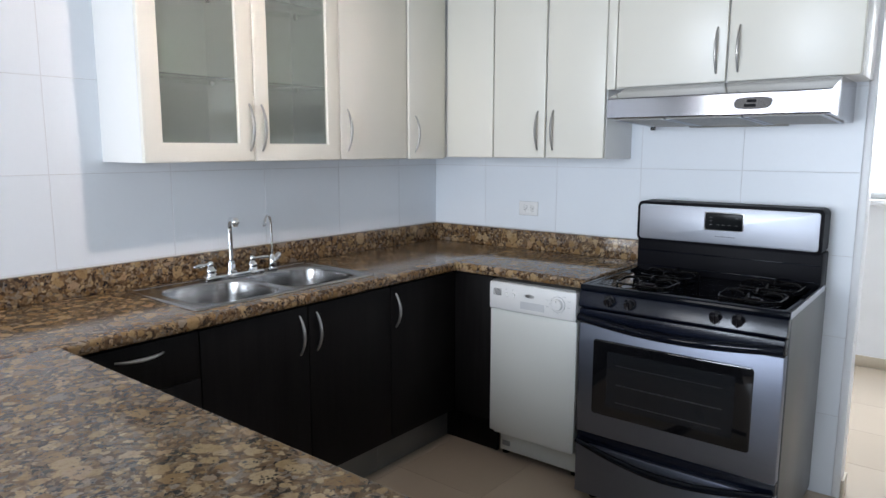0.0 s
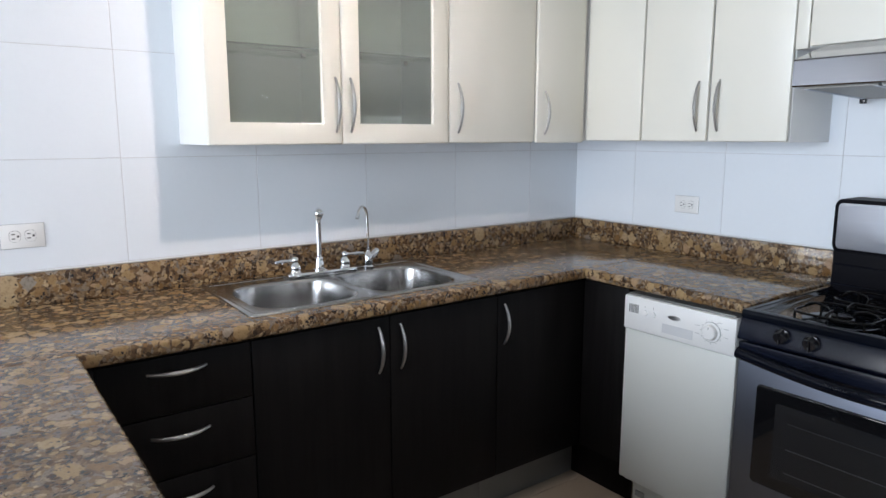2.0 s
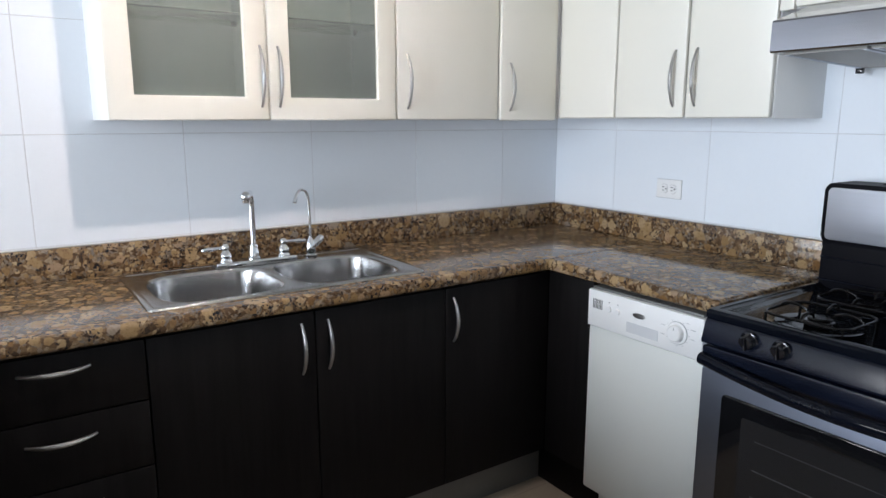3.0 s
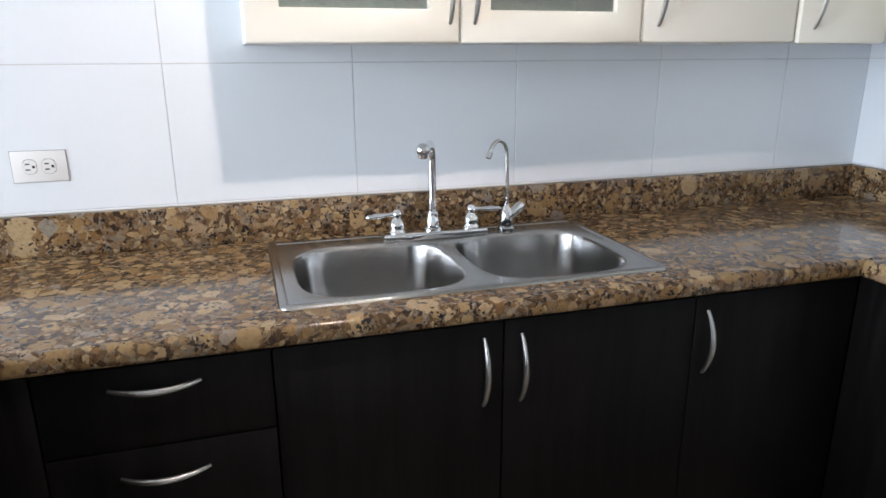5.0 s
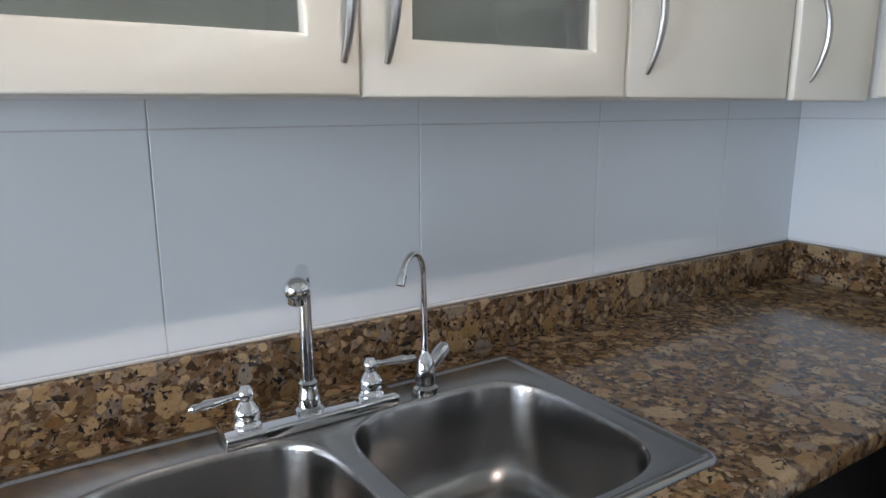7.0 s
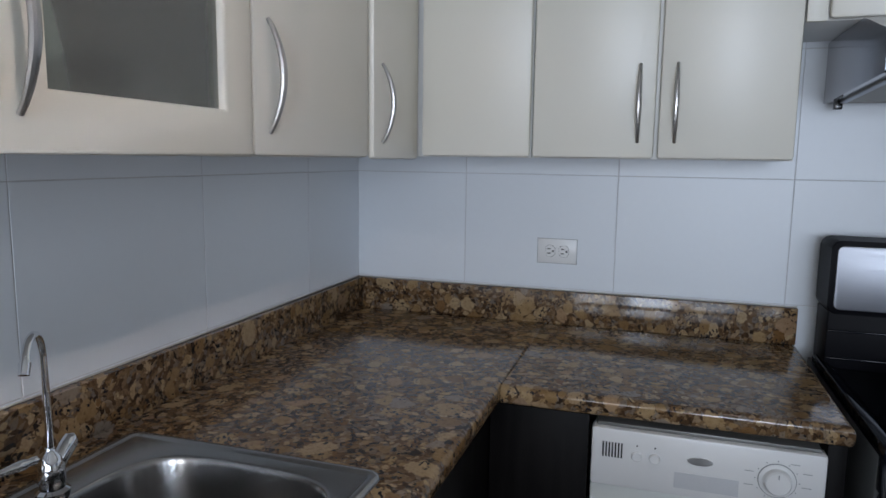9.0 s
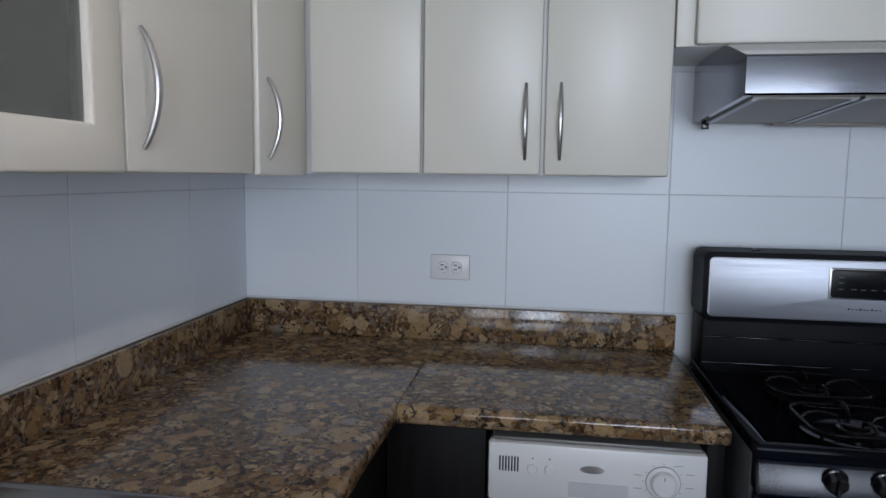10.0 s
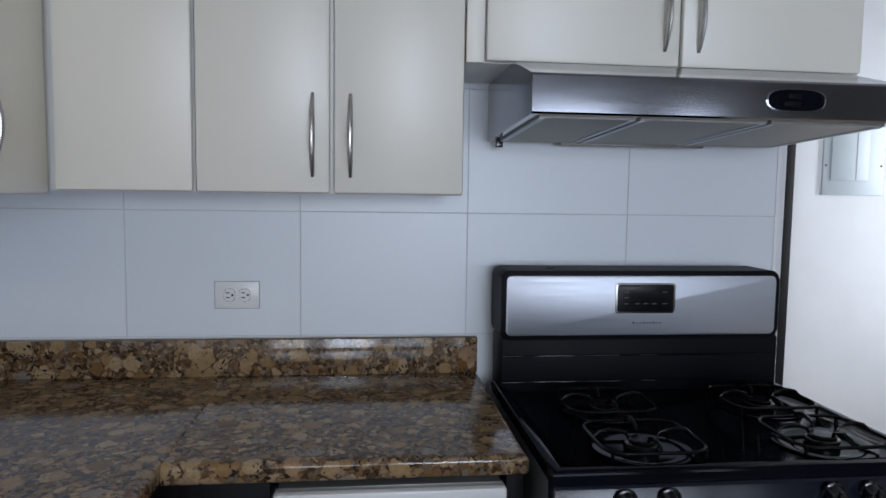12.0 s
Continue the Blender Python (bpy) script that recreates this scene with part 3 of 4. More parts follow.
for zs in (1.71, 2.03):
    for x0, x1 in ((-1.921, -1.497), (-1.479, -1.055)):
        sh = part("shelf", box((x0, UF + 0.035, zs), (x1, -0.009, zs + 0.005), 0.001), SHELFGLASS, gc, "clear greenish glass shelf")
        part("edge", box((x0, UF + 0.0335, zs), (x1, UF + 0.0348, zs + 0.005)), EDGEGLASS, sh, "dark green polished glass edge")
        for x in (x0 + 0.006, x1 - 0.006):
            for y in (-0.05, UF + 0.042):
                part("shelf_pin", lathe([(0.006, -0.007), (0.006, 0.008), (0.010, 0.009), (0.010, 0.014)], pose(x, y, zs + 0.001, 0, 90, 0), 10), DARKSLOT, gc)
for x in (-1.09,):
    bm = box((x, UF + 0.03, 1.50), (x + 0.035, UF + 0.05, 1.512), 0.002)
    lathe([(0.012, 0), (0.012, 0.012)], pose(x - 0.005, UF + 0.022, 1.506, -90, 0, 0), 12, bm)
    part("hinge", bm, DARKSLOT, gc, "small dark concealed hinge")
sw = thing("single_wall_cabinet", (-0.81, 0, NB), "cream wall cabinet with one plain door", "cabinet", "wall cabinets")
part("body", box((-1.040, UF + 0.022, NB + 0.001), (-0.598, -0.001, UT), 0.0008), CARCASS, sw)
d = foil_door(-1.040, -0.597, NB, UT, UF, "y", sw)
bow_handle((-0.998, UF, 1.442), (-0.998, UF, 1.625), (0, -1, 0), d)
cw = thing("corner_wall_cabinet", (-0.3, -0.3, NB), "cream L-shaped corner wall cabinet with two plain doors", "cabinet", "wall cabinets")
part("body", prism([(-0.596, -0.001), (-0.001, -0.001), (-0.001, -0.611), (UX + 0.022, -0.611), (UX + 0.022, CF + 0.0205), (-0.596, CF + 0.0205)], "z", UB + 0.001, UT), CARCASS, cw)
d = foil_door(-0.596, UX - 0.006, NB - 0.003, UT, CF, "y", cw)
bow_handle((-0.551, CF, 1.438), (-0.551, CF, 1.613), (0, -1, 0), d)
foil_door(-0.612, CF - 0.003, UB, UT, UX, "x", cw)
dw2 = thing("double_wall_cabinet", (0, -0.91, UB), "cream wall cabinet with two plain doors beside the range hood", "cabinet", "wall cabinets")
part("body", box((UX + 0.022, -1.208, UB + 0.001), (-0.001, -0.6125, UT), 0.0008), CARCASS, dw2)
for a0, a1, hy in ((-0.9080, -0.6135, -0.868), (-1.2085, -0.9118, -0.951)):
    d = foil_door(a0, a1, UB, UT, UX, "x", dw2)
    bow_handle((UX, hy, 1.448), (UX, hy, 1.63), (-1, 0, 0), d, bulge=0.024)
HB = 1.712
hc = thing("hood_wall_cabinet", (0, -1.7, HB), "cream wall cabinet with two doors above the range hood", "cabinet", "wall cabinets")
part("body", box((UX + 0.022, -2.172, HB + 0.001), (-0.001, -1.2095, UT), 0.0008), CARCASS, hc)
part("filler_panel", box((UX + 0.004, -1.25, HB - 0.002), (UX + 0.0215, -1.2095, UT), 0.002), CREAM, hc)
for a0, a1, hy in ((-1.713, -1.252, -1.673), (-2.172, -1.713, -1.755)):
    d = foil_door(a0, a1, HB, UT, UX, "x", hc)
    bow_handle((UX, hy, 1.75), (UX, hy, 1.925), (-1, 0, 0), d, bulge=0.024)


# ---------------------------------------------------------------- range hood
hd = thing("range_hood", (-0.25, -1.71, 1.52), "slim stainless steel range hood under the wall cabinet", "range hood")
H0, H1 = -2.118, -1.313
# side view: x, z
part("housing", prism([(-0.002, 1.709), (-0.325, 1.709), (-0.50, 1.656), (-0.505, 1.651), (-0.505, 1.579), (-0.50, 1.575), (-0.06, 1.557), (-0.002, 1.557)], "y", H0, H1), HOODSTEEL, hd, smooth=20)
slope = (1.557 - 1.575) / 0.44


def under(x, d=0.0):
    return 1.575 + slope * (x + 0.50) - d


def plate(x0, x1, y0, y1, d, t, bm=None):
    return prism([(x0, under(x0, d)), (x1, under(x1, d)), (x1, under(x1, d + t)), (x0, under(x0, d + t))], "y", y0, y1, bm=bm)


for a, b in ((-2.095, -1.835), (-1.825, -1.548), (-1.538, H1 - 0.022)):
    part("filter", plate(-0.47, -0.08, a, b, 0.0005, 0.003), MESHMETAL, hd, "grey aluminium grease filter")
    for y in (a, b - 0.013):
        part("filter_rail", plate(-0.47, -0.08, y, y + 0.013, 0.0036, 0.002), PANELSTEEL, hd)
    for x in (-0.48, -0.0795):
        part("filter_edge", plate(x, x + 0.0095, a, b, 0.0005, 0.004), MESHMETAL, hd)
part("grease_rail", box((-0.068, -1.9, 1.547), (-0.052, -1.5, 1.5565), 0.002), MESHMETAL, hd)
part("corner_clip", box((-0.07, H1 - 0.03, 1.538), (-0.05, H1 - 0.012, 1.5565), 0.002), BLACKPLASTIC, hd)
oval = [(-1.871 + math.copysign(0.062 * abs(math.cos(a)) ** 0.6, math.cos(a)), 1.616 + math.copysign(0.0215 * abs(math.sin(a)) ** 0.8, math.sin(a))) for a in [2 * math.pi * i / 40 for i in range(40)]]
# ring added in place of the glint along the switch recess's edge
ring = [(-1.871 + 1.07 * (y + 1.871), 1.616 + 1.16 * (z - 1.616)) for y, z in oval]
part("recess_glint", prism(ring, "x", -0.5065, -0.5052, 0.0004), HOODSTEEL, hd, "raised steel ring that stands for the highlight round the switch recess")
cp = part("control_panel", prism(oval, "x", -0.508, -0.5066), ENAMEL, hd, "dark oval switch panel")
part("rocker_switch", box((-0.511, -1.881, 1.619), (-0.508, -1.851, 1.629), 0.001), MATTEBLACK, cp)
part("rocker_switch", box((-0.511, -1.880, 1.603), (-0.508, -1.842, 1.613), 0.001), MATTEBLACK, cp)


# ---------------------------------------------------------------- sink and taps
def sink():
    s = thing("double_sink", (-1.5, -0.3, TOP), "brushed stainless steel double-bowl drop-in sink", "sink")
    ox0, ox1, oy0, oy1 = -1.916, -1.080, -0.543, -0.078
    x0, x1, y0, y1 = ox0 + 0.010, ox1 - 0.010, oy0 + 0.010, oy1 - 0.010
    zr = TOP + 0.004
    N = 64
    mid = -1.495
    bm = bmesh.new()

    def oval_pts(cx, cy, hw, hh, p, scale=1.0, z=zr):
        out = []
        for i in range(N):
            a = 2 * math.pi * (i + 0.5) / N
            c, q = math.cos(a), math.sin(a)
            e = 2 / p
            out.append(Vector((cx + scale * hw * math.copysign(abs(c) ** e, c), cy + scale * hh * math.copysign(abs(q) ** e, q), z)))
        return out
    for cx, xa, xb in ((-1.693, x0, mid), (-1.301, mid, x1)):
        cy = -0.336
        hw, hh = 0.180, 0.180
        rings = []
        # cell edge, by the same ways out as the bowl's rim
        edge = []
        for v in oval_pts(cx, cy, hw, hh, 3.6):
            d = Vector((v.x - cx, v.y - cy))
            k = min(((xb if d.x > 0 else xa) - cx) / d.x if abs(d.x) > 1e-9 else 9e9, ((y1 if d.y > 0 else y0) - cy) / d.y if abs(d.y) > 1e-9 else 9e9)
            edge.append(Vector((cx + d.x * k, cy + d.y * k, zr)))
        # put the nearest points on the true corners
        for corner in ((xa, y0), (xa, y1), (xb, y0), (xb, y1)):
            near = min(edge, key=lambda e: (e.x - corner[0]) ** 2 + (e.y - corner[1]) ** 2)
            near.x, near.y = corner
        rings.append([bm.verts.new(v) for v in edge])
        for sc_, z in ((1.022, zr), (1.008, zr - 0.0008), (0.998, zr - 0.0035), (0.985, zr - 0.012), (0.965, zr - 0.06), (0.94, zr - 0.12), (0.90, zr - 0.15), (0.82, zr - 0.168), (0.7, zr - 0.175), (0.35, zr - 0.179), (0.14, zr - 0.181)):
            p = 3.6 if z > zr - 0.1 else 3.2
            rings.append([bm.verts.new(v) for v in oval_pts(cx, cy, hw, hh, p, sc_, z)])
        for a, b in zip(rings, rings[1:]):
            for i in range(N):
                bm.faces.new((a[i], a[(i + 1) % N], b[(i + 1) % N], b[i]))
        bm.faces.new(rings[-1])
    bmesh.ops.remove_doubles(bm, verts=bm.verts, dist=1e-5)
    basin = part("basin", bm, SINKSTEEL, s, smooth=45)
    # raised rolled rim
    rim = bmesh.new()
    ring = [(ox0, oy0), (ox1, oy0), (ox1, oy1), (ox0, oy1)]
    prof = [(-0.006, TOP + 0.0004), (-0.0045, TOP + 0.0045), (-0.001, TOP + 0.0066), (0.009, TOP + 0.0066), (0.0125, TOP + 0.0045), (0.0145, TOP + 0.0038)]
    loops = []
    for d, z in prof:
        pts = []
        for (sx, sy), (px, py) in zip(((1, 1), (-1, 1), (-1, -1), (1, -1)), ring):
            r = max(0.001, 0.020 - d)
            cx, cy = px + sx * 0.020, py + sy * 0.020
            base = {(1, 1): 180, (-1, 1): 270, (-1, -1): 0, (1, -1): 90}[(sx, sy)]
            for i in range(5):
                a = radians(base + 22.5 * i)
                pts.append(rim.verts.new((cx + r * math.cos(a), cy + r * math.sin(a), z)))
        loops.append(pts)
    for a, b in zip(loops, loops[1:]):
        for i in range(len(a)):
            rim.faces.new((a[i], a[(i + 1) % len(a)], b[(i + 1) % len(a)], b[i]))
    part("rim", rim, SINKSTEEL, s, "rolled steel rim", smooth=60)
    for cx in (-1.69, -1.3):
        bm = lathe([(0.044, 0.0005), (0.044, 0.003), (0.036, 0.0035), (0.030, 0.001), (0.002, 0.001)], pose(cx, -0.336, zr - 0.1805), 28)
        dn = part("drain", bm, CHROME, s, "round steel basket drain")
        hb = bmesh.new()
        for i in range(6):
            a = math.pi / 3 * i
            lathe([(0.0035, 0.0012), (0.0035, 0.0022)], pose(cx + 0.018 * math.cos(a), -0.336 + 0.018 * math.sin(a), zr - 0.1805), 8, hb)
        part("drain_holes", hb, DARKSLOT, dn)
    return s


sink()


def arc(c, r, a0, a1, u, v, n=12):
    """Points of an arc about c in the plane of u and v."""
    c, u, v = Vector(c), Vector(u), Vector(v)
    return [c + r * (math.cos(radians(a0 + (a1 - a0) * i / n)) * u + math.sin(radians(a0 + (a1 - a0) * i / n)) * v) for i in range(n + 1)]


DECK = TOP + 0.004
tp = thing("kitchen_tap", (-1.515, -0.115, DECK), "chrome two-handle kitchen tap with a high curved spout, on the sink", "tap")
base = prism([(-1.638, -0.162), (-1.362, -0.162), (-1.362, -0.102), (-1.638, -0.102)], "z", DECK + 0.0002, DECK + 0.019, 0.0045, seg=3)
part("base_plate", base, CHROME, tp, "long chrome base plate")
for x, sgn in ((-1.598, -1), (-1.398, 1)):
    post = lathe([(0.0215, 0.0165), (0.0225, 0.021), (0.019, 0.026), (0.0185, 0.031), (0.0205, 0.036), (0.019, 0.044), (0.012, 0.052), (0.0095, 0.056), (0.0105, 0.058), (0.0125, 0.064), (0.0115, 0.071), (0.007, 0.076), (0.001, 0.077)], pose(x, -0.128, DECK), 28)
    part("valve_post", post, CHROME, tp)
    pts = [Vector((x, -0.128, DECK + 0.066)) + Vector((sgn * q, -0.10 * q, -0.03 * q)) for q in (0, 0.012, 0.02, 0.032, 0.046, 0.058, 0.066, 0.071, 0.077, 0.081)]
    part("lever", tube(pts, [0.0065, 0.006, 0.0045, 0.005, 0.0068, 0.0078, 0.005, 0.0062, 0.0055, 0.0015], 14), CHROME, tp, "turned chrome lever")
SX, SY = -1.505, -0.133
part("spout_collar", lathe([(0.0225, 0.0168), (0.023, 0.024), (0.018, 0.028), (0.0175, 0.046), (0.015, 0.052), (0.0145, 0.064), (0.0115, 0.067)], pose(SX, SY, DECK), 28), CHROME, tp)
d = Vector((-0.40, -0.92, 0)).normalized()
sp = [Vector((SX, SY, DECK + z)) for z in (0.05, 0.10, 0.15, 0.198)]
sp += arc(Vector((SX, SY, DECK + 0.198)) + d * 0.048, 0.048, 180, 80, d, (0, 0, 1), 12)[1:]
tip = Vector((-1.558, -0.248, DECK + 0.247))
sp.append(tip)
part("spout", tube(sp, 0.0098, 16), CHROME, tp, "curved chrome spout")
part("nozzle", lathe([(0.002, 0.0155), (0.009, 0.0135), (0.0150, 0.007), (0.0168, 0.0), (0.0160, -0.006), (0.0128, -0.010), (0.0128, -0.018), (0.0112, -0.0195)], Matrix.Translation(tip + d * 0.010 - Vector((0, 0, 0.002))) @ pose(0, 0, 0, 12, 0, 0), 28), CHROME, tp)

t2 = thing("drinking_water_tap", (-1.3, -0.13, DECK), "slim chrome filtered-water tap with a goose neck, on the sink", "tap")
part("base", lathe([(0.021, 0.0002), (0.0225, 0.005), (0.0225, 0.012), (0.017, 0.016), (0.0165, 0.02), (0.0185, 0.026), (0.017, 0.05), (0.012, 0.062), (0.0075, 0.068), (0.006, 0.074)], pose(-1.303, -0.140, DECK), 24), CHROME, t2)
part("lever", tube([(-1.300, -0.138, DECK + 0.034), (-1.286, -0.134, DECK + 0.045), (-1.268, -0.129, DECK + 0.057), (-1.255, -0.126, DECK + 0.065), (-1.250, -0.125, DECK + 0.068)], [0.010, 0.0125, 0.0145, 0.0135, 0.008], 14, flat=0.8), CHROME, t2, "short angled chrome lever")
d2 = Vector((-0.82, -0.57, 0)).normalized()
nk = [Vector((-1.303, -0.140, DECK + 0.066)), Vector((-1.303, -0.141, DECK + 0.11)), Vector((-1.305, -0.142, DECK + 0.16)), Vector((-1.307, -0.143, DECK + 0.206))]
nk += arc(nk[-1] + d2 * 0.040, 0.040, 180, 22, d2, (0, 0, 1), 16)[1:]
part("neck", tube(nk, [0.0052] * (len(nk) - 3) + [0.0052, 0.0058, 0.0062], 12), CHROME, t2, "thin chrome goose neck")
part("nozzle", tube([nk[-1], nk[-1] + (nk[-1] - nk[-2]).normalized() * 0.016], [0.0075, 0.0068], 12), CHROME, t2)


# ---------------------------------------------------------------- sockets
def outlet(wall, u, z, w=0.115, h=0.072):
    """A sideways double socket; u runs along the wall."""
    def blk(u0, u1, z0, z1, d0, d1, b=0.0):
        if wall == "n":
            return box((u0, -d1, z0), (u1, -d0, z1), b)
        return box((-d1, u0, z0), (-d0, u1, z1), b)
    o = thing("wall_socket", (u, 0, z - h / 2) if wall == "n" else (0, u, z - h / 2), "white double power socket set sideways in the tiled wall", "socket", "wall sockets")
    # grey rim showing past the plate stands in for its shaded gap
    part("gap_outline", blk(u - w / 2 - 0.0012, u + w / 2 + 0.0012, z - h / 2 - 0.0012, z + h / 2 + 0.0012, 0.0012, 0.0022), GREYPLASTIC, o)
    pl = part("cover_plate", blk(u - w / 2, u + w / 2, z - h / 2, z + h / 2, -0.0005, 0.005, 0.002), WHITEPLASTIC, o)
    for c in (u - 0.02, u + 0.02):
        def at(a, r0, b):
            return [(c + x, z + y) for x, y in rounded(a, b, r0, 5)]
        pts = at(0.028, 0.012, 0.034)
        bm = prism(pts, "y", -0.0068, -0.0052) if wall == "n" else prism(pts, "x", -0.0068, -0.0052)
        rc = part("receptacle", bm, WHITEPLASTIC, pl)
        sl = bmesh.new()
        sg = 1 if wall == "n" else -1
        for dz in (-0.0065, 0.0065):
            merge(sl, blk(c - 0.0085 * sg, c + 0.001 * sg, z + dz - 0.0015, z + dz + 0.0015, 0.0068, 0.0074))
        merge(sl, blk(c + 0.0055 * sg, c + 0.011 * sg, z - 0.003, z + 0.003, 0.0068, 0.0074))
        # dark outline drawn round the receptacle for the shade at its edge
        merge(sl, prism([(c + x, z + y) for x, y in rounded(0.0292, 0.0352, 0.0122, 5)], "y" if wall == "n" else "x", -0.0053, -0.0050))
        part("slots", sl, DARKSLOT, rc)
    return o


outlet("n", -2.414, 1.134)
outlet("e", -0.645, 1.137)


# ---------------------------------------------------------------- dishwasher
DY0, DY1, DX = -1.257, -0.819, -0.602
dw = thing("dishwasher", (-0.3, -1.035, 0), "slim white dishwasher with a control strip, under the granite worktop", "dishwasher")
part("body", box((DX + 0.03, DY0 + 0.004, 0.12), (-0.03, DY1 - 0.004, 0.855), 0.003), WHITEMETAL, dw)
part("door", box((DX, DY0, 0.142), (DX + 0.029, DY1, 0.730), 0.004), WHITEMETAL, dw, "plain white door")
cpn = part("control_panel", box((DX - 0.012, DY0, 0.733), (DX + 0.029, DY1, 0.858), 0.006), WHITEPLASTIC, dw, "white control strip")
part("lid_strip", box((DX + 0.0, DY0 + 0.01, 0.8585), (-0.1, DY1 - 0.01, 0.866), 0.001), PLINTH, dw)
CX = DX - 0.012
bm = bmesh.new()
for i in range(7):
    y = -0.842 - i * 0.0062
    box((CX - 0.0006, y - 0.0032, 0.797), (CX, y, 0.829), bm=bm)
part("vent", bm, DARKSLOT, cpn, "small dark slotted vent")
for y in (-0.911, -0.946):
    part("button", lathe([(0.0105, 0.0), (0.0105, 0.004), (0.009, 0.006)], Matrix.Translation((CX, y, 0.806)) @ pose(0, 0, 0, 0, -90, 0), 20), WHITEPLASTIC, cpn)
    part("indicator", lathe([(0.0018, 0.0), (0.0018, 0.0008)], Matrix.Translation((CX, y, 0.828)) @ pose(0, 0, 0, 0, -90, 0), 8), DARKSLOT, cpn)
part("badge", prism([(-1.032 + 0.024 * math.cos(a), 0.813 + 0.008 * math.sin(a)) for a in [2 * math.pi * i / 28 for i in range(28)]], "x", CX - 0.0025, CX, 0.0006), SATIN, cpn, "small oval chrome badge")
part("handle_recess", box((CX - 0.0008, -1.105, 0.752), (CX, -0.985, 0.785)), PALEGREY, cpn, "shallow grey grip recess")
part("dial_ring", lathe([(0.0345, 0.0), (0.0345, 0.0015), (0.0325, 0.0018)], Matrix.Translation((CX, -1.172, 0.797)) @ pose(0, 0, 0, 0, -90, 0), 32), GREYPLASTIC, cpn)
kn = part("dial", lathe([(0.033, 0.0), (0.033, 0.003), (0.026, 0.004), (0.024, 0.016), (0.021, 0.019), (0.001, 0.019)], Matrix.Translation((CX, -1.172, 0.797)) @ pose(0, 0, 0, 0, -90, 0), 32), WHITEPLASTIC, cpn, "round white programme dial")
part("pointer", box((CX - 0.0198, -1.173, 0.808), (CX - 0.0188, -1.171, 0.816)), GREYPLASTIC, kn)
bm = bmesh.new()
for i in range(12):
    a = radians(30 * i)
    lathe([(0.0012, 0), (0.0012, 0.0006)], Matrix.Translation((CX, -1.172 + 0.039 * math.sin(a), 0.797 + 0.039 * math.cos(a))) @ pose(0, 0, 0, 0, -90, 0), 6, bm)
for dy, dz in ((0.05, 0.012), (0.05, -0.016), (-0.052, 0.02), (-0.052, -0.008), (-0.03, 0.036)):
    box((CX - 0.0004, -1.172 + dy - 0.008, 0.797 + dz), (CX, -1.172 + dy + 0.008, 0.797 + dz + 0.0012), bm=bm)
part("dial_marks", bm, GREYPLASTIC, cpn)
part("kick_plate", box((DX + 0.05, DY0 + 0.008, 0.035), (DX + 0.065, DY1 - 0.03, 0.136), 0.002), WHITEMETAL, dw)
# small grey label patch in front of the kick plate
part("kick_plate_label", box((DX + 0.045, DY1 - 0.085, 0.06), (DX + 0.0495, DY1 - 0.045, 0.083), 0.001), GREYPLASTIC, dw)
for x, y in ((-0.5, -0.85), (-0.5, -1.22), (-0.08, -0.85), (-0.08, -1.22)):
    part("foot", lathe([(0.018, 0), (0.018, 0.008), (0.008, 0.01), (0.008, 0.12)], pose(x, y, 0), 12), BLACKPLASTIC, dw)


